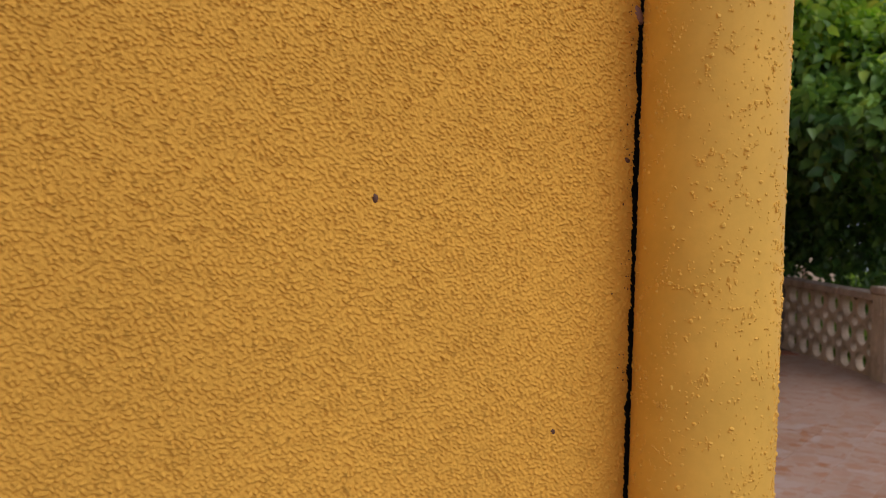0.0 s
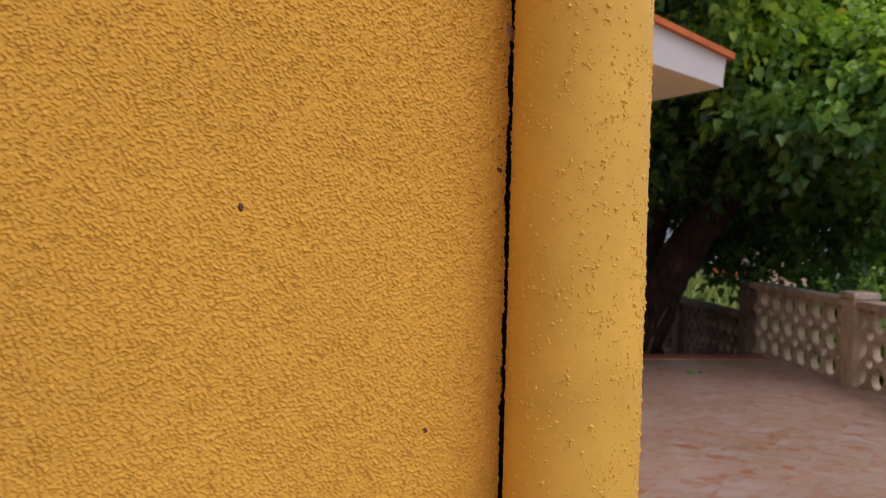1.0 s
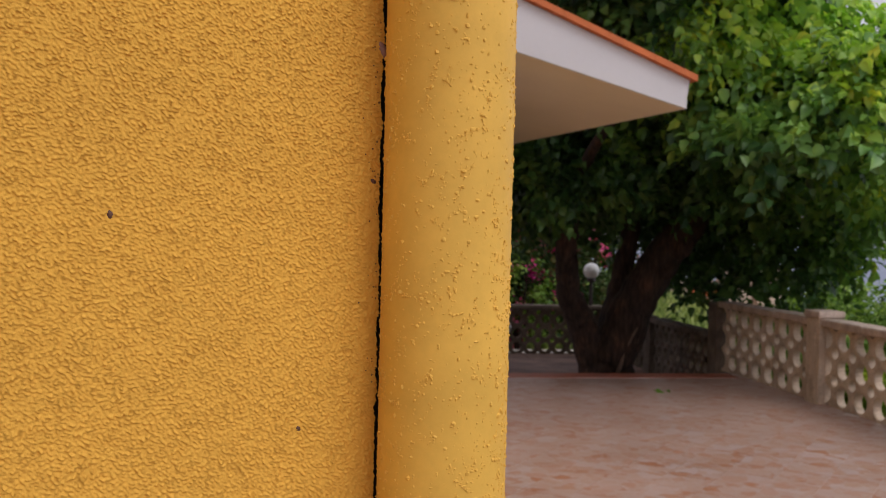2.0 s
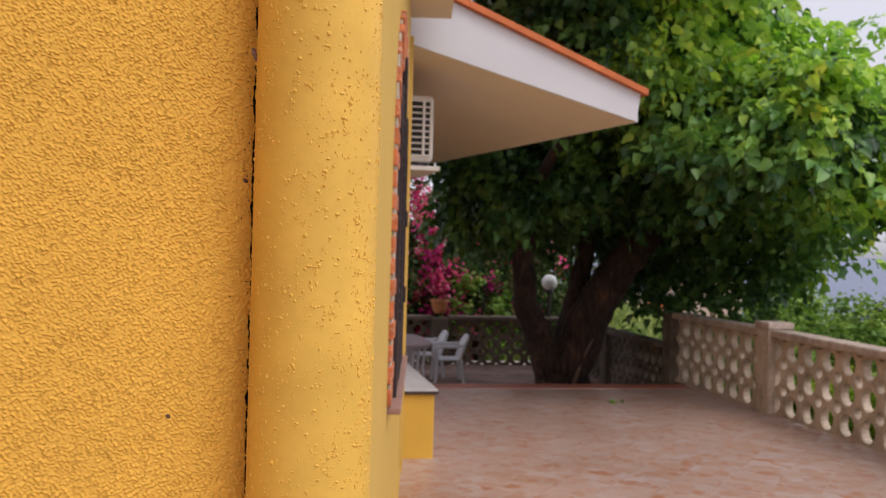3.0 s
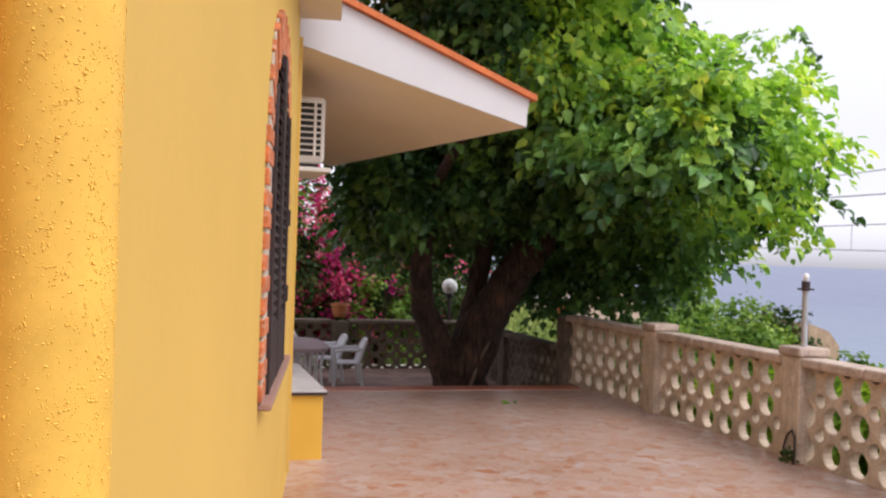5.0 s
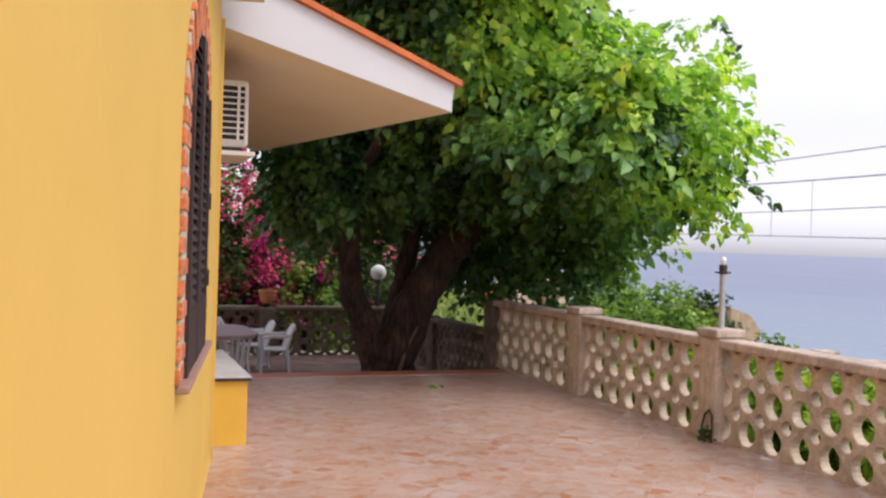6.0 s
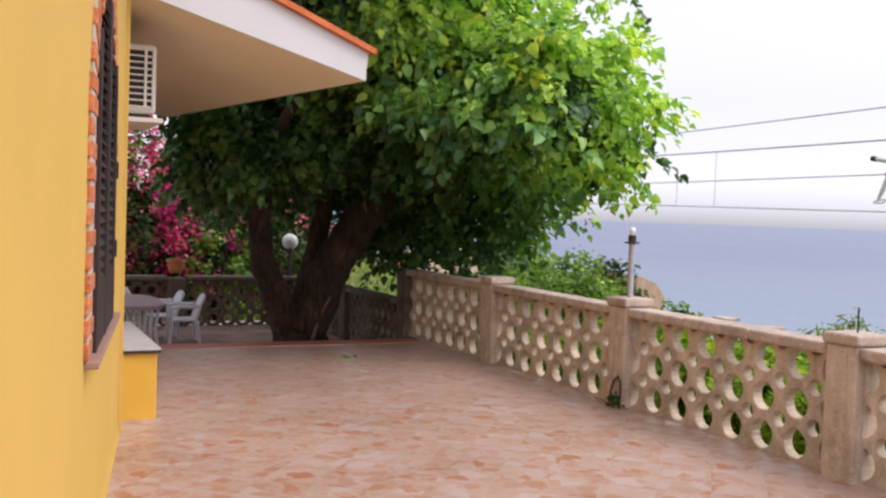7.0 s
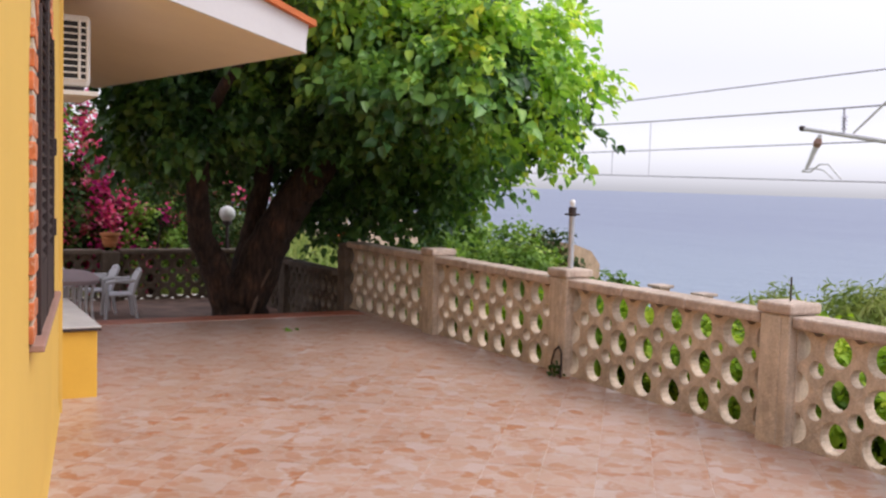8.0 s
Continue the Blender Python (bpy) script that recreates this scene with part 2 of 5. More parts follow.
M_LEAF_LIT = make_leaf("lit_mulberry_leaf", [(0.0, (0.081, 0.189, 0.054)), (0.4, (0.156, 0.325, 0.078)), (0.8, (0.250, 0.438, 0.094)), (1.0, (0.345, 0.506, 0.103))], 0.3, 0.38, 0.35)
M_LEAF_LIT_YOUNG = make_leaf("lit_young_mulberry_leaf", [(0.0, (0.260, 0.494, 0.117)), (0.4, (0.408, 0.648, 0.120)), (0.75, (0.550, 0.748, 0.132)), (1.0, (0.720, 0.760, 0.140))], 0.45, 0.38, 0.35)
M_BUSH = make_leaf("bush_leaf", [(0.0, (0.09, 0.17, 0.04)), (0.6, (0.21, 0.34, 0.075)), (1.0, (0.36, 0.46, 0.14))], 0.4)
M_OLIVE = make_leaf("dark_bush_leaf", [(0.0, (0.03, 0.06, 0.02)), (0.6, (0.06, 0.10, 0.03)), (1.0, (0.16, 0.12, 0.05))], 0.2)
M_LIME = make_leaf("lime_leaf", [(0.0, (0.11, 0.20, 0.03)), (0.5, (0.26, 0.40, 0.04)), (1.0, (0.46, 0.55, 0.08))], 0.45)
M_REED = make_leaf("reed_blade", [(0.0, (0.22, 0.30, 0.09)), (0.6, (0.36, 0.43, 0.16)), (1.0, (0.50, 0.52, 0.25))], 0.3)
M_PINK = make_leaf("bougainvillea_bract", [(0.0, (0.40, 0.012, 0.15)), (0.4, (0.62, 0.04, 0.27)), (0.65, (0.72, 0.09, 0.22)), (1.0, (0.85, 0.36, 0.62))], 0.35)


def make_sea():
    m = mat("sea_water", (0.22, 0.27, 0.42), 0.35)
    drift = m.node_tree.nodes.new("ShaderNodeVectorMath")
    drift.operation = "MULTIPLY"
    drift.inputs[1].default_value = (1.0, 0.25, 1.0)
    join(m, coords(m), drift.inputs[0])
    f = noise_tex(m, 0.03, 7, 0.65, drift.outputs[0])
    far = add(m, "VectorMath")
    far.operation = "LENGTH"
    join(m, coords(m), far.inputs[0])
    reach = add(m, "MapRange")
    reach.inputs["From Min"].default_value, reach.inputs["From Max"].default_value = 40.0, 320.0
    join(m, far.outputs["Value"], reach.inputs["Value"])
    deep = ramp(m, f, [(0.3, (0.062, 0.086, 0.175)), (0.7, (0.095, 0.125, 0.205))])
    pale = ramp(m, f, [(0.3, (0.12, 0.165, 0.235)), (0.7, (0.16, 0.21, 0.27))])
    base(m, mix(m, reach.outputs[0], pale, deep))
    bump(m, noise_tex(m, 0.25, 6, 0.65), 0.6, 0.6)
    return m


M_SEA = make_sea()


# ---- mesh helpers ----
def mesh_of(name, bm, material):
    bmesh.ops.recalc_face_normals(bm, faces=bm.faces)
    me = bpy.data.meshes.new(name)
    bm.to_mesh(me)
    bm.free()
    me.materials.append(material)
    return me


def part(name, bm, material, parent=None, label=""):
    ob = new(name, mesh_of(name, bm, material) if isinstance(bm, bmesh.types.BMesh) else bm)
    if parent is not None:
        ob.parent = parent
    return tagged(ob, label)


def thing(name, label, category, at=(0, 0, 0), group="", kind=""):
    ob = new(name)
    ob.location = at
    return tagged(ob, label, category, group, kind)


def box(bm, size, m=Matrix(), bevel=0.0):
    """A box of that size, centred on m, with bevelled edges."""
    made = bmesh.ops.create_cube(bm, size=1.0, matrix=m @ Matrix.Diagonal((*size, 1)))
    if bevel:
        edges = list({e for v in made["verts"] for e in v.link_edges})
        bmesh.ops.bevel(bm, geom=edges, offset=bevel, segments=2, affect="EDGES", profile=0.5)
    return bm


def span(bm, a, b, bevel=0.0, m=Matrix()):
    """A box between two corners."""
    a, b = Vector(a), Vector(b)
    return box(bm, tuple(b - a), m @ Matrix.Translation((a + b) / 2), bevel)


def tube(bm, points, radii, sides=10, cap=True):
    """A tapered tube along points."""
    pts = [Vector(p) for p in points]
    radii = [radii] * len(pts) if isinstance(radii, (int, float)) else radii
    rings, side = [], Vector((1, 0, 0))
    for i, p in enumerate(pts):
        d = (pts[min(i + 1, len(pts) - 1)] - pts[max(i - 1, 0)]).normalized()
        side = side - d * side.dot(d)
        if side.length < 1e-3:
            side = d.orthogonal()
        side.normalize()
        up = d.cross(side)
        rings.append([bm.verts.new(p + radii[i] * (math.cos(2 * math.pi * k / sides) * side + math.sin(2 * math.pi * k / sides) * up)) for k in range(sides)])
    for a, b in zip(rings, rings[1:]):
        for k in range(sides):
            bm.faces.new((a[k], a[(k + 1) % sides], b[(k + 1) % sides], b[k]))
    if cap:
        bm.faces.new(rings[0][::-1])
        bm.faces.new(rings[-1])
    return bm


def lathe(bm, profile, sides=24, m=Matrix()):
    """A turned body from (radius, height) pairs."""
    rings = [[bm.verts.new(m @ Vector((r * math.cos(2 * math.pi * k / sides), r * math.sin(2 * math.pi * k / sides), z))) for k in range(sides)] for r, z in profile]
    for a, b in zip(rings, rings[1:]):
        for k in range(sides):
            bm.faces.new((a[k], a[(k + 1) % sides], b[(k + 1) % sides], b[k]))
    bm.faces.new(rings[0][::-1])
    bm.faces.new(rings[-1])
    return bm


def prism(bm, outline, z0, z1):
    """An upright prism over a plan outline."""
    low = [bm.verts.new((x, y, z0)) for x, y in outline]
    top = [bm.verts.new((x, y, z1)) for x, y in outline]
    n = len(outline)
    bm.faces.new(low[::-1])
    bm.faces.new(top)
    for i in range(n):
        bm.faces.new((low[i], low[(i + 1) % n], top[(i + 1) % n], top[i]))
    return bm


def slab(low, high):
    """A solid between two four-sided faces."""
    bm = B()
    a, b = [bm.verts.new(p) for p in low], [bm.verts.new(p) for p in high]
    bm.faces.new(a[::-1])
    bm.faces.new(b)
    for i in range(4):
        bm.faces.new((a[i], a[(i + 1) % 4], b[(i + 1) % 4], b[i]))
    return bm


def smooth(ob):
    for p in ob.data.polygons:
        p.use_smooth = True
    return ob


B = bmesh.new

# ---- the house: plan ----
# wall_garden runs past the window; s is metres along it from its far end, o metres out of it.
FAR_END = Vector((-0.0596, 6.8756, 0))
F2 = Matrix((( 0.1594, -0.9872, 0, FAR_END.x), (0.9872, 0.1594, 0, FAR_END.y), (0, 0, 1, 0), (0, 0, 0, 1)))
PIPE_AT, PIPE_R = Vector((-0.995, 0.877, 0)), 0.052
# wall_gable is the rough wall beside the pipe: u metres to the left of its corner.
CORNER = Vector((-1.049, 0.893, 0))
LEFT = Vector((-0.8966, -0.4428, 0))
F1 = Matrix(((LEFT.x, LEFT.y, 0, CORNER.x), (LEFT.y, -LEFT.x, 0, CORNER.y), (0, 0, 1, 0), (0, 0, 0, 1)))

# ---- floor of the upper terrace ----
floor = tagged(part("floor", span(B(), (-6, -5, -0.55), (4.27, 11.13, -0.0025)), M_GROUT), "terrace floor of mottled peach stone-look tiles", "floor", kind="structure")
lower = tagged(part("floor_lower", span(B(), (-4, 11.13, -0.62), (4.25, 16.3, -0.42)), M_LOWER), "lower terrace paved in worn brown-grey slabs", "floor", kind="structure")

# ---- walls ----
wall_gable = tagged(part("wall_gable", span(B(), (0.0, 0.012, -0.3), (4.0, 0.3, 3.27), 0, F1), M_ROUGH), "rough-cast ochre rendered house wall", "wall", kind="structure")


def render_patch():
    """The coarse render as real relief: crumbs of mortar thrown on the wall."""
    du = 0.00082
    nu, nz = 570, 740
    rng = np.random.default_rng(5)
    fu, fz = np.fft.fftfreq(nu, du)[:, None], np.fft.fftfreq(nz, du)[None, :]
    def band(period, width, stretch=1.0, lean=0.0):
        a, b = (fu + lean * fz) * stretch, fz
        f = np.sqrt(a * a + b * b) + 1e-9
        g = np.fft.ifft2(np.fft.fft2(rng.standard_normal((nu, nz))) * np.exp(-(np.log(f * period) / width) ** 2)).real
        return g / g.std()
    def rough(period, width):
        """Lumps wider than high, leaning a little."""
        return band(period, width, 2.1, 0.25)
    lumps = 0.4 * rough(0.006, 0.5) + 0.7 * rough(0.003, 0.45) + 0.85 * rough(0.0021, 0.3)
    calm = 1.0 + 0.14 * np.tanh(band(0.03, 0.5))
    h = 0.00038 * calm * (np.log1p(np.exp(1.7 * lumps)) - 0.8) + 0.00018 * np.abs(rough(0.0034, 0.4)) + 0.00011 * rough(0.0017, 0.25) + 0.0003 * band(0.2, 0.5)
    u = np.arange(nu) * du
    z = 1.315 + np.arange(nz) * du
    co = np.empty((nu, nz, 3))
    ragged = 0.0012 * band(0.03, 0.6)[0] + 0.0006 * band(0.008, 0.5)[0]
    co[..., 0] = u[:, None] - 0.0003 + 0.55 * ragged[None, :] * np.exp(-u / 0.01)[:, None]
    co[..., 1], co[..., 2] = -h, z[None, :] - 0.7 * h  # the mortar sags
    i = np.arange(nu * nz).reshape(nu, nz)
    quads = np.stack([i[:-1, :-1], i[1:, :-1], i[1:, 1:], i[:-1, 1:]], -1).reshape(-1, 4)
    me = bpy.data.meshes.new("render_coat")
    me.vertices.add(nu * nz)
    me.vertices.foreach_set("co", co.ravel())
    me.loops.add(quads.size)
    me.loops.foreach_set("vertex_index", quads.ravel())
    me.polygons.add(len(quads))
    me.polygons.foreach_set("loop_start", np.arange(0, quads.size, 4))
    me.update()
    me.validate()
    me.materials.append(M_ROUGH)
    ob = new("render_coat", me)
    ob.parent = wall_gable
    ob.matrix_basis = F1
    return ob


render_patch()


def wall_garden_mesh():
    """The smooth wall with its arched window opening."""
    bm = B()
    s0, s1, a0, a1, sill, spring, rise, top = -6.02, 0.0, -2.78, -1.45, 0.93, 2.1, 0.44, 3.27
    n = 16
    xs = [a0 + (a1 - a0) * k / n for k in range(n + 1)]
    zs = [spring + rise * math.sqrt(max(0, 1 - ((x - (a0 + a1) / 2) / ((a1 - a0) / 2)) ** 2)) for x in xs]
    def face(pts):
        bm.faces.new([bm.verts.new((x, 0, z)) for x, z in pts])
    face([(s0, -0.42), (a0, -0.42), (a0, sill), (s0, sill)])
    face([(s0, sill), (a0, sill), (a0, spring), (s0, spring)])
    face([(s0, spring), (a0, spring), (a0, top), (s0, top)])
    face([(a1, -0.42), (s1, -0.42), (s1, sill), (a1, sill)])
    face([(a1, sill), (s1, sill), (s1, spring), (a1, spring)])
    face([(a1, spring), (s1, spring), (s1, top), (a1, top)])
    face([(a0, -0.42), (a1, -0.42), (a1, sill), (a0, sill)])
    for k in range(n):
        face([(xs[k], zs[k]), (xs[k + 1], zs[k + 1]), (xs[k + 1], top), (xs[k], top)])
    bmesh.ops.remove_doubles(bm, verts=bm.verts, dist=1e-5)
    ext = bmesh.ops.extrude_face_region(bm, geom=bm.faces[:])
    bmesh.ops.translate(bm, verts=[v for v in ext["geom"] if isinstance(v, bmesh.types.BMVert)], vec=(0, 0.26, 0))
    bmesh.ops.transform(bm, matrix=F2, verts=bm.verts)
    return bm


wall_garden = tagged(part("wall_garden", wall_garden_mesh(), M_WALL), "smooth yellow painted house wall", "wall", kind="structure")
wall_back = tagged(part("wall_side", span(B(), (-0.3, 6.9, -0.42), (-0.03, 12.6, 3.1)), M_WALL), "yellow painted house wall under the deep eave", "wall", kind="structure")
wall_end = tagged(part("wall_end", span(B(), (-4.4, 12.35, -0.42), (-0.3, 12.6, 3.1)), M_WALL), "yellow painted house end wall", "wall", kind="structure")

far_corner = F1 @ Vector((4.0, 0.15, 0))
tagged(part("wall_back", slab([Vector((far_corner.x - 0.1, far_corner.y, -0.42)), Vector((far_corner.x + 0.15, far_corner.y, -0.42)), Vector((-4.25, 12.5, -0.42)), Vector((-4.5, 12.5, -0.42))],
                              [Vector((far_corner.x - 0.1, far_corner.y, 3.2)), Vector((far_corner.x + 0.15, far_corner.y, 3.2)), Vector((-4.25, 12.5, 3.2)), Vector((-4.5, 12.5, 3.2))]), M_WALL), "yellow painted back wall of the house", "wall", kind="structure")

# ---- skirting at the foot of the wall ----
def skirt():
    """A flared foot of render along the wall."""
    bm = B()
    prof = [(0.0, 0.11), (-0.003, 0.07), (-0.008, 0.03), (-0.016, -0.011), (0.0, -0.011)]
    rows = [[bm.verts.new(F2 @ Vector((s, o, z))) for o, z in prof] for s in (-5.95, 0.0)]
    for k in range(len(prof)):
        q = (k + 1) % len(prof)
        bm.faces.new((rows[0][k], rows[0][q], rows[1][q], rows[1][k]))
    bm.faces.new(rows[0])
    bm.faces.new(rows[1][::-1])
    return bm


tagged(part("baseboard", skirt(), M_WALL), "flared yellow rendered foot of the wall", "skirting", kind="structure")

# ---- eaves and roof ----
KNEE = Vector((1.92, 7.63, 2.67))
INNER = Vector((-0.36, 7.22, 3.20))
FAR = Vector((1.08, 12.54, 2.67))
FAR_IN = FAR + (INNER - KNEE)


UP = Vector((0, 0, 1))
tagged(part("ceiling_eave", slab([KNEE, FAR, FAR_IN, INNER], [p + UP * 0.05 for p in (KNEE, FAR, FAR_IN, INNER)]), M_SOFFIT), "pale plastered underside of the deep eave", "soffit", kind="structure")
roof = thing("roof", "low terracotta-tiled roof with a white fascia", "roof", kind="structure")
OUT = Vector((0.177, -0.984, 0))
SIDE = Vector((0.986, 0.168, 0))
rake_top = [Vector((1.95, 7.63, 2.90)), Vector((-0.36, 7.22, 3.70))]
part("fascia", slab([KNEE + UP * 0.003 + OUT * 0.03, INNER + OUT * 0.03, INNER - OUT * 0.06, KNEE + UP * 0.003 - OUT * 0.06],
                    [rake_top[0] + OUT * 0.03, rake_top[1] + OUT * 0.03, rake_top[1] - OUT * 0.06, rake_top[0] - OUT * 0.06]), M_FASCIA, roof, "white painted tapering fascia")
part("fascia", slab([KNEE + UP * 0.003 + SIDE * 0.03, FAR + UP * 0.003 + SIDE * 0.03, FAR - SIDE * 0.05 + UP * 0.016, KNEE - SIDE * 0.05 + UP * 0.016],
                    [KNEE + UP * 0.23 + SIDE * 0.03, FAR + UP * 0.23 + SIDE * 0.03, FAR - SIDE * 0.05 + UP * 0.23, KNEE - SIDE * 0.05 + UP * 0.23]), M_FASCIA, roof, "white painted fascia")
tip, crest = rake_top[0] + SIDE * 0.045 + UP * -0.022, rake_top[1]
n = 6
for k in range(n):
    p, q = tip.lerp(crest, (k + 0.004) / n) + UP * 0.008, tip.lerp(crest, (k + 0.996) / n) + UP * 0.008
    low = [p + OUT * 0.08, q + OUT * 0.08, q - OUT * 0.25, p - OUT * 0.25]
    part("edge_tile", slab(low, [v + UP * 0.05 for v in low]), M_ROOF, roof, "smooth orange terracotta edge tile")
LENGTH = FAR - KNEE
deck = [tip - OUT * 0.22 + UP * 0.012, crest - OUT * 0.22 + UP * 0.012, crest + LENGTH + UP * 0.012, tip + LENGTH + UP * 0.012]
part("roof_deck", slab(deck, [v + UP * 0.03 for v in deck]), M_ROOF, roof)
for k in range(22):
    a = tip.lerp(tip + LENGTH, (k + 1.2) / 22.5) + UP * 0.05
    b = crest.lerp(crest + LENGTH, (k + 1.2) / 22.5) + UP * 0.05
    part("ridge_tile", tube(B(), [a, b], 0.07, 10), M_ROOF, roof)

# the roof goes on unseen to its ridge and down behind, blocking western sky
RIDGE = crest + Vector((-4.6, -0.8, 1.56))
upper = [crest, RIDGE, RIDGE + LENGTH, crest + LENGTH]
part("roof_slope", slab([v + UP * 0.012 for v in upper], [v + UP * 0.06 for v in upper]), M_ROOF, roof)
BACK = RIDGE + Vector((-4.6, -0.8, -1.56))
rear = [RIDGE, BACK, BACK + LENGTH, RIDGE + LENGTH]
part("roof_slope", slab([v + UP * 0.012 for v in rear], [v + UP * 0.06 for v in rear]), M_ROOF, roof)
part("ridge_cap", tube(B(), [RIDGE + UP * 0.05, RIDGE + LENGTH + UP * 0.05], 0.11, 10), M_ROOF, roof)
for end, ny in ((Vector((0, 0.05, 0)), 0.2), (LENGTH - Vector((0, 0.3, 0)), 0.2)):
    bm = B()
    low = [bm.verts.new(end + Vector((v.x, v.y + dy, z))) for dy in (0.0, ny) for v, z in ((crest, 3.1), (crest, crest.z - 0.05), (RIDGE, RIDGE.z - 0.05), (BACK, BACK.z - 0.05), (BACK, 3.1))]
    bm.faces.new(low[:5])
    bm.faces.new(low[:4:-1])
    for i in range(5):
        bm.faces.new((low[i], low[(i + 1) % 5], low[5 + (i + 1) % 5], low[5 + i]))
    part("gable_wall", bm, M_WALL, roof)

# main eave over the window wall
EZ = 3.27
eave_pts = [F2 @ Vector((s, o, 0)) for s, o in ((-9.0, 0.3), (-9.0, -0.29), (0.21, -0.29), (0.21, 0.3))]
tagged(part("ceiling_eave_main", prism(B(), [(p.x, p.y) for p in eave_pts], EZ + 0.003, EZ + 0.16), M_SOFFIT), "plastered eave above the window wall", "soffit", kind="structure")
main_roof = thing("roof_main", "terracotta-tiled main roof above the window wall", "roof", kind="structure")
# the tiles run far back, unseen, to block the sky there too
for k in range(32):
    s = 0.24 - 0.29 * k
    low = [F2 @ Vector(v) for v in ((s - 0.28, -0.33, EZ + 0.165), (s, -0.33, EZ + 0.165), (s, 5.2, EZ + 1.42), (s - 0.28, 5.2, EZ + 1.42))]
    part("roof_tile", slab(low, [v + UP * 0.05 for v in low]), M_ROOF, main_roof)

# ---- window ----
window = thing("window_1", "arched window with brick surround and dark louvred shutters", "window", kind="structure")


def window_parts():
    a0, a1, spring, rise = -2.78, -1.45, 2.1, 0.44
    mid, half = (a0 + a1) / 2, (a1 - a0) / 2
    def arch(k, w):
        """Point on the arch, w metres outside it, k from 0 to 1."""
        t = math.pi * (1 - k)
        x, z = mid + half * math.cos(t), spring + rise * math.sin(t)
        n = Vector((math.cos(t) / half, math.sin(t) / rise))
        n.normalize()
        return Vector((x + n.x * w, 0, z + n.y * w))
    bed = B()
    for x0, x1 in ((a0 - 0.24, a0 - 0.004), (a1 + 0.004, a1 + 0.24)):
        span(bed, (x0, -0.0125, 0.975), (x1, 0.0 - 0.002, spring))
    for k in range(24):
        p = [arch(k / 24, 0.004), arch((k + 1) / 24, 0.004), arch((k + 1) / 24, 0.19), arch(k / 24, 0.19)]
        v = [bed.verts.new(q + Vector((0, y, 0))) for y in (-0.0125, -0.002) for q in p]
        for f in ((3, 2, 1, 0), (4, 5, 6, 7), (0, 1, 5, 4), (1, 2, 6, 5), (2, 3, 7, 6), (3, 0, 4, 7)):
            bed.faces.new([v[i] for i in f])
    bmesh.ops.transform(bed, matrix=F2, verts=bed.verts)
    part("mortar_bed", bed, M_MORTAR, window, "grey lime mortar between the bricks")
    brick = mesh_of("brick", box(B(), (0.25, 0.05, 0.067), Matrix(), 0.005), M_BRICK)
    rng = random.Random(3)
    header = mesh_of("brick", box(B(), (0.195, 0.05, 0.075), Matrix(), 0.007), M_BRICK)
    def lay(m, mesh=brick):
        ob = part("brick", mesh, None, window)
        ob.matrix_basis = F2 @ m @ pose(0, 0, 0, 0, rng.uniform(-1.2, 1.2), rng.uniform(-1.5, 1.5))
    for k in range(13):
        z = 0.97 + 0.044 + 0.087 * k
        for x in (a0 - 0.125, a1 + 0.125):
            lay(pose(x + rng.uniform(-0.014, 0.008), 0.008 + rng.uniform(-0.004, 0.003), z))
    n = 15
    for k in range(n):
        c = arch((k + 0.5) / n, 0.10)
        d = arch((k + 0.5) / n, 0.2) - arch((k + 0.5) / n, 0.0)
        lay(pose(c.x, 0.004 + rng.uniform(-0.004, 0.003), c.z, 0, -math.degrees(math.atan2(d.z, d.x)), 0), header)
    sill = span(B(), (a0 - 0.235, -0.056, 0.945), (a1 + 0.26, 0.2, 0.974), 0.006)
    bmesh.ops.transform(sill, matrix=F2, verts=sill.verts)
    part("window_sill", sill, M_SILL, window, "brown-red stone window sill")
    def crown_at(x, inset):
        return spring + (rise - inset) * math.sqrt(max(0.0, 1 - ((x - mid) / (half - inset * 0.5)) ** 2))
    # a dark board added behind the slats to close the opening
    backing = span(B(), (a0 + 0.005, 0.09, 0.97), (a1 - 0.005, 0.12, 2.5))
    bmesh.ops.transform(backing, matrix=F2, verts=backing.verts)
    part("window_frame", backing, M_SHUTTER, window)
    for x0, x1 in ((a0 + 0.006, mid - 0.003), (mid + 0.003, a1 - 0.006)):
        leaf = B()
        for s0, s1 in ((x0, x0 + 0.085), (x1 - 0.085, x1)):
            n = 6
            low = [leaf.verts.new((s0 + (s1 - s0) * k / n, y, 0.975)) for y in (-0.03, 0.02) for k in (0, n)]
            top = [[leaf.verts.new((s0 + (s1 - s0) * k / n, y, crown_at(s0 + (s1 - s0) * k / n, 0.01))) for k in range(n + 1)] for y in (-0.03, 0.02)]
            leaf.faces.new([low[0], low[1]] + top[0][::-1])
            leaf.faces.new([low[3], low[2]] + top[1])
            leaf.faces.new((low[0], low[2], low[3], low[1]))
            leaf.faces.new((low[0], top[0][0], top[1][0], low[2]))
            leaf.faces.new((low[1], low[3], top[1][-1], top[0][-1]))
            for k in range(n):
                leaf.faces.new((top[0][k], top[0][k + 1], top[1][k + 1], top[1][k]))
        span(leaf, (x0 + 0.084, -0.028, 0.976), (x1 - 0.084, 0.018, 1.25))
        bmesh.ops.transform(leaf, matrix=F2, verts=leaf.verts)
        shutter = part("shutter", leaf, M_IRON, window, "dark brown closed louvred shutter")
        for k in range(25):
            z = 1.275 + 0.05 * k
            u0, u1 = x0 + 0.08, x1 - 0.08
            while u0 < u1 and crown_at(u0, 0.04) < z:
                u0 += 0.02
            while u1 > u0 and crown_at(u1, 0.04) < z:
                u1 -= 0.02
            if u1 - u0 < 0.06:
                continue
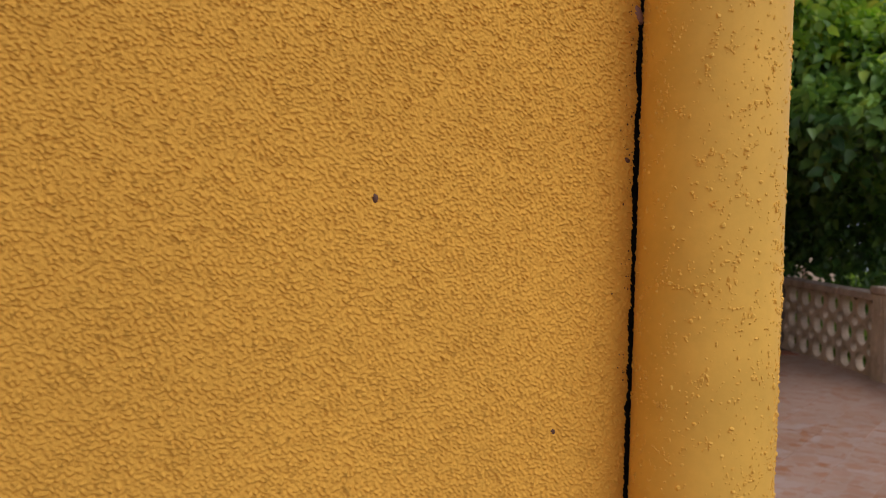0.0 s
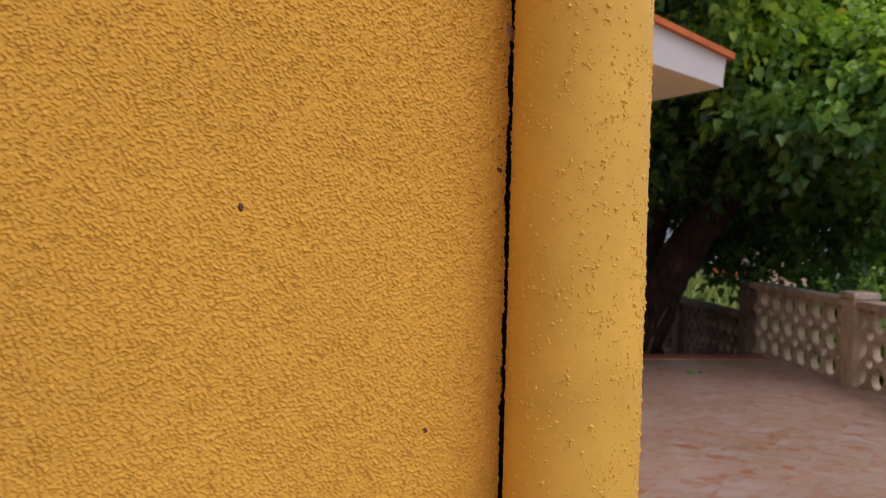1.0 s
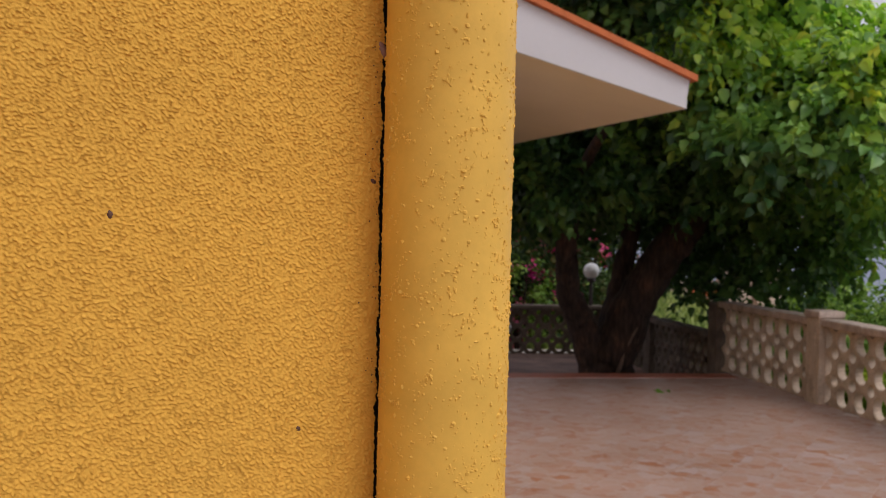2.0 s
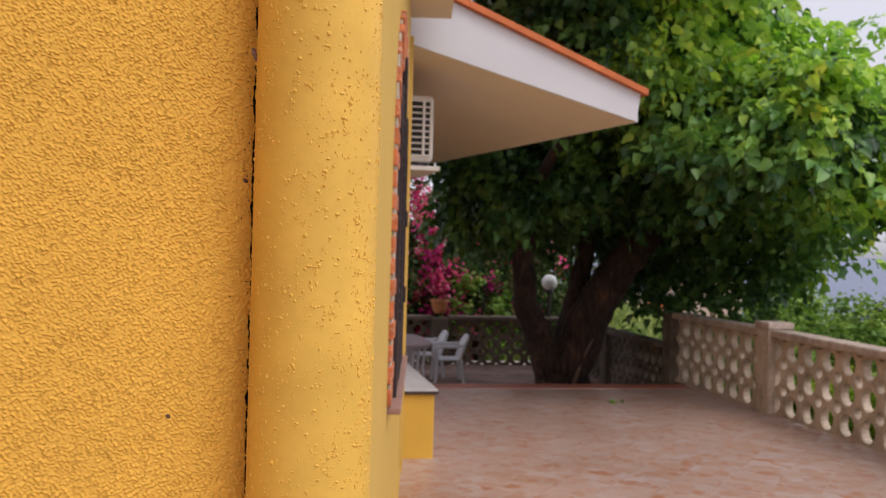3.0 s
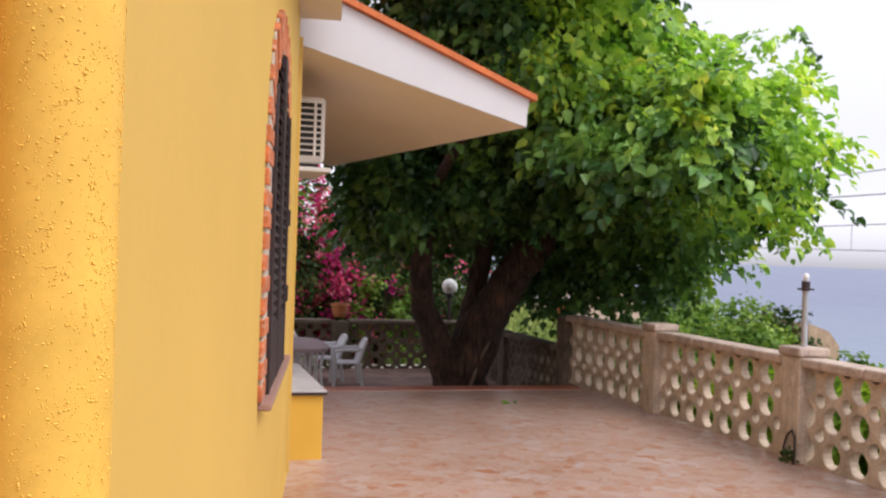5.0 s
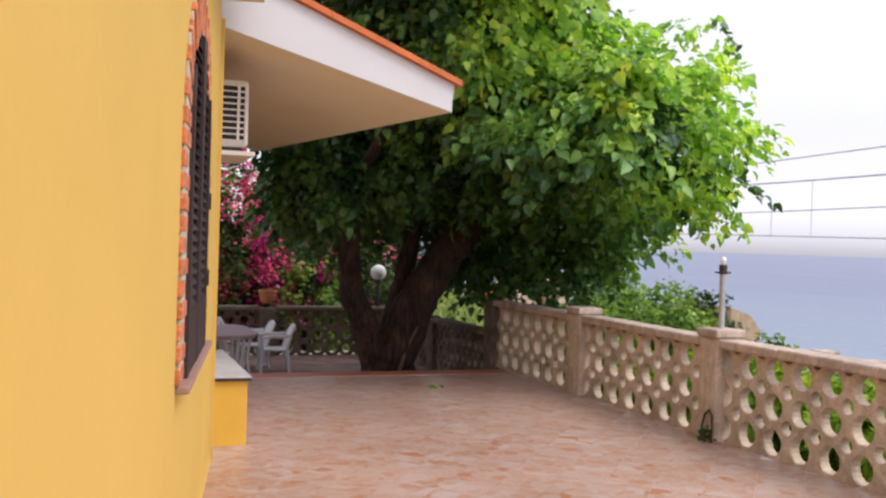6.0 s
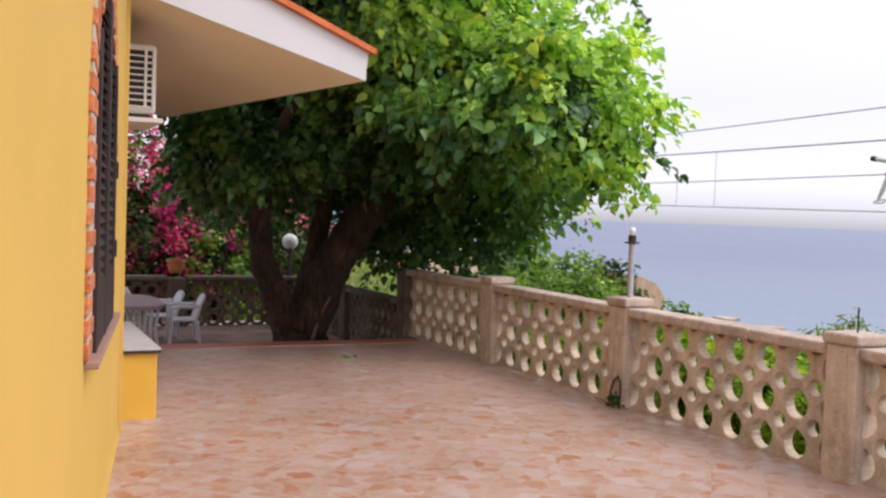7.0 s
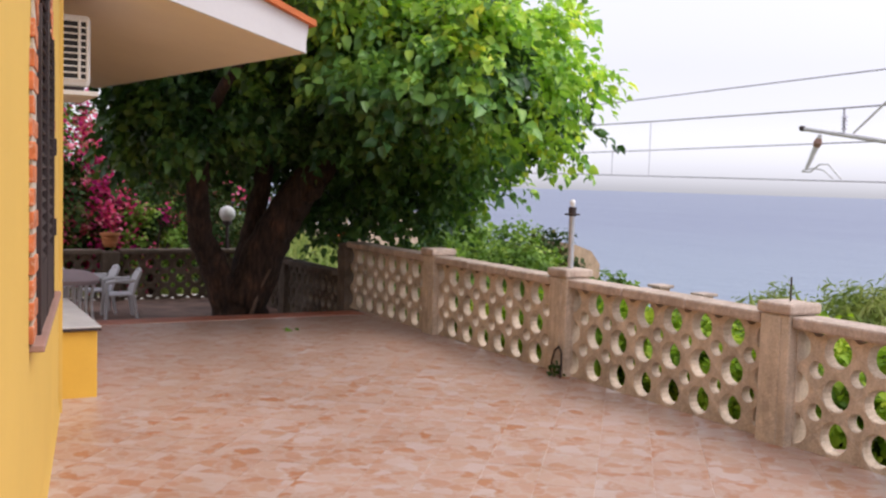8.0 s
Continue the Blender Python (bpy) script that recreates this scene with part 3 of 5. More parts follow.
            bm = box(B(), (u1 - u0, 0.008, 0.062), pose((u0 + u1) / 2, -0.002, z, -38))
            bmesh.ops.transform(bm, matrix=F2, verts=bm.verts)
            part("slat", bm, M_IRON, shutter)
    for z in (1.30, 1.72):
        bm = span(B(), (a1 - 0.03, -0.04, z), (a1 + 0.004, -0.029, z + 0.09), 0.004)
        bmesh.ops.transform(bm, matrix=F2, verts=bm.verts)
        part("hinge", bm, M_IRON, window, "black iron hinge")


window_parts()

# ---- downpipe ----
pipe = thing("drain_pipe", "yellow-painted rain pipe spattered with render crumbs", "drain pipe")
part("pipe_body", lathe(B(), [(PIPE_R, -0.012), (PIPE_R, 0.9), (PIPE_R, 1.8), (PIPE_R, 3.26)], 48, Matrix.Translation(PIPE_AT)), M_PIPE, pipe)
smooth(pipe.children[0])


def crumbs():
    """Blobs of render that stuck to the pipe."""
    rng = np.random.default_rng(11)
    ball = B()
    bmesh.ops.create_icosphere(ball, subdivisions=1, radius=1.0)
    ball.verts.ensure_lookup_table()
    verts = np.array([v.co[:] for v in ball.verts])
    tris = np.array([[v.index for v in f.verts] for f in ball.faces])
    ball.free()
    n, groups = 8500, 900
    ga, gz, lean = rng.uniform(0, 2 * math.pi, groups), rng.uniform(1.28, 2.0, groups), rng.uniform(0, 2 * math.pi, groups)
    pick = rng.integers(0, groups, n)
    near = rng.random(n) < 0.75
    run = rng.normal(0, 0.008, n)
    a = np.where(near, ga[pick] + (run * np.cos(lean[pick]) + rng.normal(0, 0.0016, n)) / PIPE_R, rng.uniform(0, 2 * math.pi, n))
    z = np.where(near, gz[pick] + run * np.sin(lean[pick]) + rng.normal(0, 0.0016, n), rng.uniform(1.28, 2.0, n))
    r = 0.00045 + 0.0005 * rng.random(n) + 0.0011 * rng.random(n) ** 5
    at = np.stack([PIPE_AT.x + np.cos(a) * (PIPE_R + r * 0.05), PIPE_AT.y + np.sin(a) * (PIPE_R + r * 0.05), z], 1)
    size = r[:, None] * rng.uniform(0.7, 1.4, (n, 3))
    off = (verts[None] + rng.uniform(-0.25, 0.25, (n, len(verts), 3))) * size[:, None]
    axis = np.stack([np.cos(a), np.sin(a), 0 * a], 1)[:, None]
    off -= 0.35 * axis * (off * axis).sum(2, keepdims=True)
    co = at[:, None] + off
    me = bpy.data.meshes.new("render_spatter")
    me.from_pydata(co.reshape(-1, 3).tolist(), [], (tris[None] + len(verts) * np.arange(n)[:, None, None]).reshape(-1, 3).tolist())
    me.materials.append(M_CRUMB)
    return me


tagged((part("render_spatter", crumbs(), None, pipe, "crumbs of ochre render painted over on the pipe")), kind="stuff")
M_GAP = mottled("black_joint", (0.012, 0.010, 0.008), 0.9, 0.3, 20, 200)
tagged(part("joint", span(B(), (-0.03, 0.02, -0.01), (-0.0005, 0.05, 3.2), 0, F1), M_GAP), "black open joint between the wall and the pipe", "joint", kind="structure")


def specks():
    """Dark grains of dirt caught in the coarse render beside the joint."""
    rng = random.Random(23)
    bm = B()
    for k in range(70):
        z = rng.choice((1.53, 1.6, 1.66, 1.69, 1.74, 1.79)) + rng.gauss(0, 0.016)
        u, r = 0.001 + abs(rng.gauss(0, 0.0065)), rng.uniform(0.0003, 0.0008)
        bmesh.ops.create_icosphere(bm, subdivisions=1, radius=r, matrix=F1 @ pose(u, -0.0004, z) @ Matrix.Diagonal((rng.uniform(0.7, 1.4), 0.8, rng.uniform(0.7, 1.6), 1)))
    return bm


tagged(part("dirt_specks", specks(), M_STAIN, wall_gable, "dark brown specks of dirt along the joint"), kind="stuff")
lump = B()
bmesh.ops.create_icosphere(lump, subdivisions=2, radius=0.0055, matrix=F1 @ pose(-0.001, 0.002, 1.789, 10, 30, 20) @ Matrix.Diagonal((0.7, 1, 1.5, 1)))
tagged(smooth(part("mortar_lump", lump, M_SILL)), "grey lump of old mortar in the wall joint", "mortar")
for k, (u, z, r) in enumerate(((0.215, 1.649, 0.0031), (0.0685, 1.487, 0.0030), (0.0055, 1.682, 0.0026))):
    bm = B()
    bmesh.ops.create_icosphere(bm, subdivisions=2, radius=r, matrix=F1 @ pose(u, 0.0015, z, 10, 30 * k, 20) @ Matrix.Diagonal((0.8, 1, 1.2, 1)))
    tagged(smooth(part("snail_shell", bm, M_SHELL)), "tiny brown snail shell stuck on the ochre wall", "shell", group="shells on the wall")

# ---- balustrade ----

def panel_mesh(length, z0, z1, thick=0.065, pitch=0.31, row=0.27, big=0.099, small=0.058, foot=True):
    """A pierced concrete panel: rows of large round holes with small ones between. Runs along y from 0, front at x = 0."""
    bm = B()
    cols = round(length / pitch)
    p = length / cols
    hp, hr, seg = p / 2, row / 2, 16
    cells = [(i * p, 0.135 + j * row, big) for i in range(cols + 1) for j in range(-1, 5)]
    cells += [((i + 0.5) * p, 0.135 + (j + 0.5) * row, small if foot or j >= 0 else small * 0.1) for i in range(-1, cols + 1) for j in range(-2, 5)]
    for cy, cz, r in cells:
        front, back = [], []
        for k in range(seg):
            a = 2 * math.pi * k / seg
            c, s = math.cos(a), math.sin(a)
            d = 1.0 / (abs(c) / hp + abs(s) / hr)
            rim = (cy + d * c, cz + d * s)
            hole = (cy + r * c, cz + r * s)
            front.append((bm.verts.new((0, *rim)), bm.verts.new((0.006, cy + r * 1.0 * c, cz + r * s))))
            back.append((bm.verts.new((thick, *rim)), bm.verts.new((thick, cy + r * 0.93 * c, cz + r * 0.93 * s))))
        for k in range(seg):
            q = (k + 1) % seg
            bm.faces.new((front[k][0], front[q][0], front[q][1], front[k][1]))
            bm.faces.new((back[q][0], back[k][0], back[k][1], back[q][1]))
            bm.faces.new((front[k][1], front[q][1], back[q][1], back[k][1]))
    bmesh.ops.remove_doubles(bm, verts=bm.verts, dist=1e-4)
    for co, no in (((0, 0, 0), (0, -1, 0)), ((0, length, 0), (0, 1, 0)), ((0, 0, z0), (0, 0, -1)), ((0, 0, z1), (0, 0, 1))):
        bmesh.ops.bisect_plane(bm, geom=bm.verts[:] + bm.edges[:] + bm.faces[:], plane_co=co, plane_no=no, clear_outer=True)
    return bm


def pillar_into(parent, x, y, z0, z1, w=0.25, cap=True, stone=None):
    bm = span(B(), (x - w / 2, y - w / 2, z0), (x + w / 2, y + w / 2, z1 - 0.075), 0.012)
    p = part("pillar", bm, stone or M_CONC, parent)
    part("face_strip", span(B(), (x - w / 2 - 0.008, y - w * 0.22, z0), (x - w / 2 - 0.001, y + w * 0.22, z1 - 0.09), 0.003), stone or M_CONC, p)
    part("face_strip", span(B(), (x - w * 0.22, y - w / 2 - 0.008, z0), (x + w * 0.22, y - w / 2 - 0.001, z1 - 0.09), 0.003), stone or M_CONC, p)
    if cap:
        part("cap", span(B(), (x - 0.146, y - 0.146, z1 - 0.073), (x + 0.146, y + 0.146, z1), 0.018), M_CAP, p, "rounded concrete cap")
    return p


PX = 4.125
ys = [11.67, 9.25, 6.83, 4.41, 1.99, -0.43, -2.85]
balustrade = thing("balustrade", "weathered concrete balustrade with pierced round-hole panels", "balustrade")
clear = 2.42 - 0.25
panel = mesh_of("panel", panel_mesh(clear, 0.0, 0.79, thick=0.078, big=0.102, small=0.058, foot=False), M_CONC)
for k, y in enumerate(ys):
    # the first pillar's shade is put into its concrete colour
    pillar_into(balustrade, PX, y, *((-0.42, 0.9, 0.25, False, M_CONC_SHADE) if k == 0 else (-0.012, 0.93)))
    if k:
        ob = part("panel", panel, None, balustrade)
        ob.location = (PX - 0.045, y + 0.125, -0.012)
        for j in range(3):
            y0, lift = y + 0.13 + 0.72 * j, (0.0, 0.003, -0.002)[(k + j) % 3]
            part("coping_stone", span(B(), (PX - 0.12, y0 + 0.002, 0.775), (PX + 0.12, y0 + 0.718, 0.852 + lift), 0.018), M_CAP, balustrade, "rounded concrete coping stone")

# the lower balustrade too is coloured darker for its shade
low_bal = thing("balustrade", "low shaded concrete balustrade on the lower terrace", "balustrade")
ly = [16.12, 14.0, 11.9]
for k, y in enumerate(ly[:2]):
    pillar_into(low_bal, PX, y, -0.42, 0.47, 0.25, False, M_CONC_SHADE)
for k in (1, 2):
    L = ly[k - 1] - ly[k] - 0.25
    ob = part("panel", panel_mesh(L, 0.0, 0.79, 0.065, 0.235, 0.235, 0.078, 0.044), M_CONC_SHADE, low_bal)
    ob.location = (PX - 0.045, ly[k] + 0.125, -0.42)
    part("rail", span(B(), (PX - 0.12, ly[k] + 0.1, 0.355), (PX + 0.12, ly[k - 1] - 0.13, 0.43), 0.018), M_CONC_SHADE, low_bal)
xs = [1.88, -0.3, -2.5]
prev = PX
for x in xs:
    pillar_into(low_bal, x, 16.12, -0.42, 0.47, 0.27, False, M_CONC_SHADE)
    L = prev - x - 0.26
    ob = part("panel", panel_mesh(L, 0.0, 0.79, 0.065, 0.235, 0.235, 0.078, 0.044), M_CONC_SHADE, low_bal)
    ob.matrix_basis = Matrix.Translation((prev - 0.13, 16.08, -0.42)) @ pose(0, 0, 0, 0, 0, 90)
    part("rail", span(B(), (x + 0.135, 16.0, 0.355), (prev - 0.125, 16.24, 0.43), 0.018), M_CONC_SHADE, low_bal)
    prev = x

# lamp stump and rod on the pillars
stump = thing("lamp_post", "bare grey lamp post with black socket and bulb", "lamp", (PX, 6.83, 0.93))
part("pole", tube(B(), [(0, 0, -0.002), (0, 0, 0.46)], 0.026, 14), M_STEEL, stump)
part("socket", lathe(B(), [(0.03, 0.455), (0.032, 0.462), (0.066, 0.463), (0.066, 0.476), (0.034, 0.478), (0.034, 0.53), (0.028, 0.535)], 20), M_IRON, stump, "black lamp socket with a flat flange")
part("bulb", lathe(B(), [(0.014, 0.535), (0.02, 0.55), (0.026, 0.57), (0.022, 0.59), (0.01, 0.60)], 14), M_GLASS, stump, "small clear bulb")
tagged(part("steel_rod", tube(B(), [(PX + 0.01, 4.41, 0.928), (PX + 0.01, 4.41, 1.09)], 0.006, 8), M_IRON), "thin dark steel rod standing on the pillar cap", "rod")

# a hoop added to draw the dark outline of the panel's half hole
hoop = thing("hose_hoop", "thin dark hoop outlining a half hole at the pillar foot", "hose", (3.955, 6.755, -0.004))
part("hoop", tube(B(), [(0.0, 0.07, 0.0), (0.005, 0.072, 0.12), (0.018, 0.05, 0.22), (0.025, 0.0, 0.265), (0.018, -0.05, 0.22), (0.005, -0.072, 0.12), (0.0, -0.07, 0.0)], 0.009, 8), M_IRON, hoop)

# ---- bench ----
bench = thing("bench", "yellow masonry bench with a grey stone top", "bench")
part("bench_body", span(B(), (-0.03, 7.32, -0.012), (0.265, 9.0, 0.49), 0.01), M_BENCH, bench)
part("bench_top", span(B(), (-0.03, 7.292, 0.513), (0.287, 9.02, 0.527), 0.003), M_MARBLE, bench, "grey-white stone slab")
part("slab_edge", span(B(), (-0.03, 7.29, 0.492), (0.29, 9.02, 0.512), 0.003), M_IRON, bench, "dark edge under the slab")

# ---- air conditioner ----
ac = thing("air_conditioner", "white outdoor air-conditioning unit with a slotted side", "air conditioner")
AY = 7.78
part("casing", span(B(), (-0.028, AY, 2.285), (0.282, AY + 0.78, 2.82), 0.035), M_ACW, ac)
part("recess", span(B(), (-0.01, AY - 0.006, 2.335), (0.252, AY + 0.004, 2.775)), M_DARK, ac, "dark slotted air intake")
for k in range(10):
    z = 2.335 + k * 0.0485
    part("slat", span(B(), (-0.012, AY - 0.016, z - 0.005), (0.255, AY + 0.006, z + 0.007), 0.003), M_ACW, ac)
for x in (0.198, 0.256):
    part("slat", span(B(), (x - 0.012, AY - 0.018, 2.33), (x + 0.008, AY + 0.007, 2.785), 0.003), M_ACW, ac)
part("bracket", span(B(), (-0.032, AY - 0.05, 2.215), (0.33, AY + 0.85, 2.25), 0.004), M_ACW, ac, "white shelf bracket")
part("foot", span(B(), (0.04, AY + 0.05, 2.249), (0.24, AY + 0.1, 2.287), 0.003), M_IRON, ac)
part("foot", span(B(), (0.04, AY + 0.68, 2.249), (0.24, AY + 0.73, 2.287), 0.003), M_IRON, ac)

# ---- boards of the lower terrace ----
board = [mesh_of("paving_strip", span(B(), (0, 0, 0), (w, 0.176, 0.02), 0.004), M_LOWER) for w in (1.19, 0.79)]
rb = random.Random(17)
for row in range(28):
    x = -0.6 - 0.4 * (row % 3)
    while x < 3.85:
        k = rb.random() < 0.4
        ob = part("paving_strip", board[k], None, lower)
        ob.matrix_basis = pose(x, 11.15 + 0.18 * row, -0.419 + rb.uniform(0, 0.004), rb.uniform(-0.4, 0.4))
        x += 0.8 if k else 1.2

# ---- red border along the edge of the step ----
border = tagged(part("border", span(B(), (-0.4, 10.82, -0.002), (4.0, 11.16, 0.003)), M_GROUT), "row of red tiles along the edge of the step", "border", kind="structure")
red = mesh_of("border_tile", span(B(), (0, 0, 0), (0.325, 0.325, 0.014), 0.003), M_RED)
for k in range(13):
    ob = part("border_tile", red, None, border)
    ob.location = (-0.3 + 0.33 * k, 10.83, -0.006)


# ---- foliage ----
def leaves(name, centres, normals, sizes, material, parent, seed, droop=0.5, label="", broad=0.42, axes=None, loose=0.55):
    """Many folded leaves in one mesh: six small triangles each."""
    rng = np.random.default_rng(seed)
    n = len(centres)
    shape = np.array([(0, 0, 0), (-broad, 0.2, 0.11), (-broad * 0.8, 0.6, 0.08), (0, 1.0, -0.2), (broad * 0.8, 0.6, 0.08), (broad, 0.2, 0.11), (0, 0.5, -0.03)])
    tri = np.array([(0, 6, 1), (1, 6, 2), (2, 6, 3), (3, 6, 4), (4, 6, 5), (5, 6, 0)])
    z = normals + rng.normal(0, loose, (n, 3))
    z /= np.linalg.norm(z, axis=1, keepdims=True)
    y = rng.normal(0, 1, (n, 3)) + (0, 0, -droop * 2) if axes is None else axes + rng.normal(0, 0.28, (n, 3))
    y -= z * (y * z).sum(1, keepdims=True)
    y /= np.linalg.norm(y, axis=1, keepdims=True)
    x = np.cross(y, z)
    s = sizes[:, None, None]
    co = centres[:, None, :] + s * (shape[None, :, 0:1] * x[:, None] + shape[None, :, 1:2] * y[:, None] + shape[None, :, 2:3] * z[:, None])
    faces = (tri[None] + 7 * np.arange(n)[:, None, None]).reshape(-1, 3)
    me = bpy.data.meshes.new(name)
    me.vertices.add(n * 7)
    me.vertices.foreach_set("co", co.ravel())
    me.loops.add(faces.size)
    me.loops.foreach_set("vertex_index", faces.ravel())
    me.polygons.add(len(faces))
    me.polygons.foreach_set("loop_start", np.arange(0, faces.size, 3))
    me.update()
    me.materials.append(material)
    ob = new(name, me)
    if parent is not None:
        ob.parent = parent
    return tagged(ob, label)


def in_house(p):
    """Over the terrace house: right of the deep eave's outer edge is free."""
    edge = KNEE.x - 0.1716 * (p[:, 1] - KNEE.y)
    top = 3.05 + 0.36 * np.maximum(0, edge - p[:, 0])
    return (p[:, 0] < edge + 0.18) & (p[:, 2] < top + 0.1) & (p[:, 1] < 13.4)


def blob_points(rng, centre, radii, clumps, per, spread, shell=(0.72, 1.0), lump=0.14, low=None):
    """Leaf places in clumps over an uneven ellipsoid; low: its own radius below the middle."""
    d = rng.normal(0, 1, (clumps, 3))
    d /= np.linalg.norm(d, axis=1, keepdims=True)
    r = np.array(radii, float)[None, :] * np.ones((clumps, 1))
    if low:
        r[d[:, 2] < 0, 2] = low
    wob = 1 + lump * (np.sin(5 * d[:, 0] + 1) * np.sin(6 * d[:, 1] + 2) + np.sin(7 * d[:, 2] + 3 * d[:, 0])) * 0.7 + rng.normal(0, lump * 0.35, clumps)
    c = np.array(centre) + d * r * (rng.uniform(*shell, clumps) * wob)[:, None]
    pts = (c[:, None, :] + rng.normal(0, 1, (clumps, per, 3)) * np.array(spread)).reshape(-1, 3)
    nor = np.repeat(d * 0.6 + (0, 0, 0.7), per, 0)
    return pts, nor


# ---- the mulberry tree ----
tree = thing("mulberry_tree", "old mulberry tree with forked trunk and broad leafy crown", "tree", (2.95, 12.9, -0.42))


def limb(points, radii, name="limb"):
    bm = B()
    fine, rad = [], []
    rng = random.Random(len(points) * 7 + int(points[0][0] * 10))
    for i in range(len(points) - 1):
        for k in range(6):
            t = k / 6
            fine.append(Vector(points[i]).lerp(Vector(points[i + 1]), t) + Vector((rng.uniform(-1, 1), rng.uniform(-1, 1), 0)) * radii[i] * 0.08)
            rad.append((radii[i] + (radii[i + 1] - radii[i]) * t) * rng.uniform(0.985, 1.015))
    fine.append(Vector(points[-1]))
    rad.append(radii[-1])
    tube(bm, fine, rad, 14)
    bmesh.ops.translate(bm, verts=bm.verts, vec=-Vector((2.95, 12.9, -0.42)))
    return smooth(part(name, bm, M_BARK, tree))


limb([(3.03, 12.9, -0.5), (3.02, 12.88, -0.2), (3.0, 12.85, 0.1), (2.97, 12.82, 0.3)], [0.42, 0.37, 0.31, 0.15], "trunk")
limb([(2.91, 12.85, -0.2), (2.69, 12.8, 0.35), (2.44, 12.75, 0.85), (2.36, 12.6, 1.3), (2.33, 12.55, 1.9), (2.2, 12.4, 2.8)], [0.25, 0.2, 0.165, 0.15, 0.13, 0.08])
limb([(3.05, 12.8, -0.05), (3.37, 12.65, 0.8), (3.68, 12.5, 1.4), (4.08, 12.3, 2.0), (4.75, 12.0, 2.9), (5.2, 11.8, 3.6)], [0.33, 0.27, 0.245, 0.2, 0.13, 0.06])
for x, y, z, r in ((3.5, 12.42, 0.95, 0.13), (3.66, 12.3, 1.22, 0.12), (3.84, 12.26, 1.5, 0.13), (3.72, 12.33, 1.42, 0.1), (3.3, 12.5, 0.62, 0.11), (2.6, 12.62, 0.5, 0.09)):
    bm = B()
    bmesh.ops.create_icosphere(bm, subdivisions=3, radius=r, matrix=pose(x - 2.95, y - 12.9, z + 0.42, 0, 30, 0) @ Matrix.Diagonal((0.9, 0.75, 1.5, 1)))
    for v in bm.verts:
        v.co += v.normal * 0.018 * math.sin(31 * v.co.x + 17 * v.co.z) * math.sin(23 * v.co.z + 9 * v.co.y)
    smooth(part("burr", bm, M_BARK, tree, "swollen burr on the limb"))
bm = tube(B(), [(3.02, 12.5, -0.44), (3.08, 12.49, -0.15), (3.16, 12.5, 0.12), (3.3, 12.43, 0.42)], [0.035, 0.03, 0.03, 0.012], 8)
bmesh.ops.translate(bm, verts=bm.verts, vec=-Vector((2.95, 12.9, -0.42)))
smooth(part("bark_ridge", bm, M_RIDGE, tree, "paler worn ridge of bark"))
limb([(3.06, 12.95, 0.2), (3.27, 13.05, 1.0), (3.39, 13.1, 1.6), (3.5, 13.1, 2.4), (3.6, 13.0, 3.4)], [0.18, 0.15, 0.13, 0.11, 0.06])
limb([(3.8, 12.4, 1.8), (4.3, 11.7, 2.3), (4.9, 11.0, 2.7), (5.6, 10.3, 3.0)], [0.12, 0.09, 0.07, 0.03])
limb([(4.1, 12.2, 2.2), (5.0, 12.0, 2.6), (6.0, 11.9, 3.0), (6.9, 11.7, 3.2)], [0.11, 0.09, 0.06, 0.02])
limb([(2.4, 12.6, 1.6), (2.2, 11.9, 2.2), (2.3, 11.0, 2.8), (2.6, 10.2, 3.4)], [0.11, 0.09, 0.06, 0.03])


def sprays(rng, centre, radii, count, per, shell, low, lump=0.2):
    """Leafy twigs on the boughs of an uneven lobe: each bough is a flat fan of twigs that droop, with leaves on both sides."""
    boughs = max(3, count // 27)
    d = rng.normal(0, 1, (boughs, 3))
    d /= np.linalg.norm(d, axis=1, keepdims=True)
    r = np.array(radii, float)[None, :] * np.ones((boughs, 1))
    r[d[:, 2] < 0, 2] = low
    wob = 1 + lump * (np.sin(5 * d[:, 0] + centre[0]) * np.sin(6 * d[:, 1] + 2) + np.sin(7 * d[:, 2] + 3 * d[:, 0])) * 0.7 + rng.normal(0, lump * 0.5, boughs)
    hub = np.array(centre) + d * r * (rng.uniform(*shell, boughs) * wob)[:, None]
    pick = rng.integers(0, boughs, count)
    d = d[pick]
    fan = rng.normal(0, 1, (count, 3)) * (0.25, 0.25, 0.1)
    fan[:, 2] -= 0.5 * (fan[:, 0] ** 2 + fan[:, 1] ** 2)
    root = hub[pick] + fan
    grow = d * (0.6, 0.6, 0.2) + fan * 1.6 + rng.normal(0, 0.3, (count, 3)) + (0, 0, -0.25)
    grow /= np.linalg.norm(grow, axis=1, keepdims=True)
    side = np.cross(grow, (0, 0, 1.0))
    side /= np.linalg.norm(side, axis=1, keepdims=True) + 1e-6
    long = rng.uniform(0.25, 0.6, count)
    t = np.linspace(0, 1, per)[None, :, None]
    flip = np.where(np.arange(per) % 2, 1.0, -1.0)[None, :, None]
    path = root[:, None] + grow[:, None] * (t * long[:, None, None]) + np.array((0, 0, -0.16)) * t ** 2
    path = path + side[:, None] * flip * 0.05 + rng.normal(0, 0.03, (count, per, 3))
    axis = 0.75 * grow[:, None] + 0.5 * side[:, None] * flip + np.array((0, 0, -0.5))
    up = np.array((0, 0, 0.9)) + 0.7 * d[:, None] + rng.normal(0, 0.3, (count, 1, 3)) + 0 * path
    return path.reshape(-1, 3), up.reshape(-1, 3), axis.reshape(-1, 3)


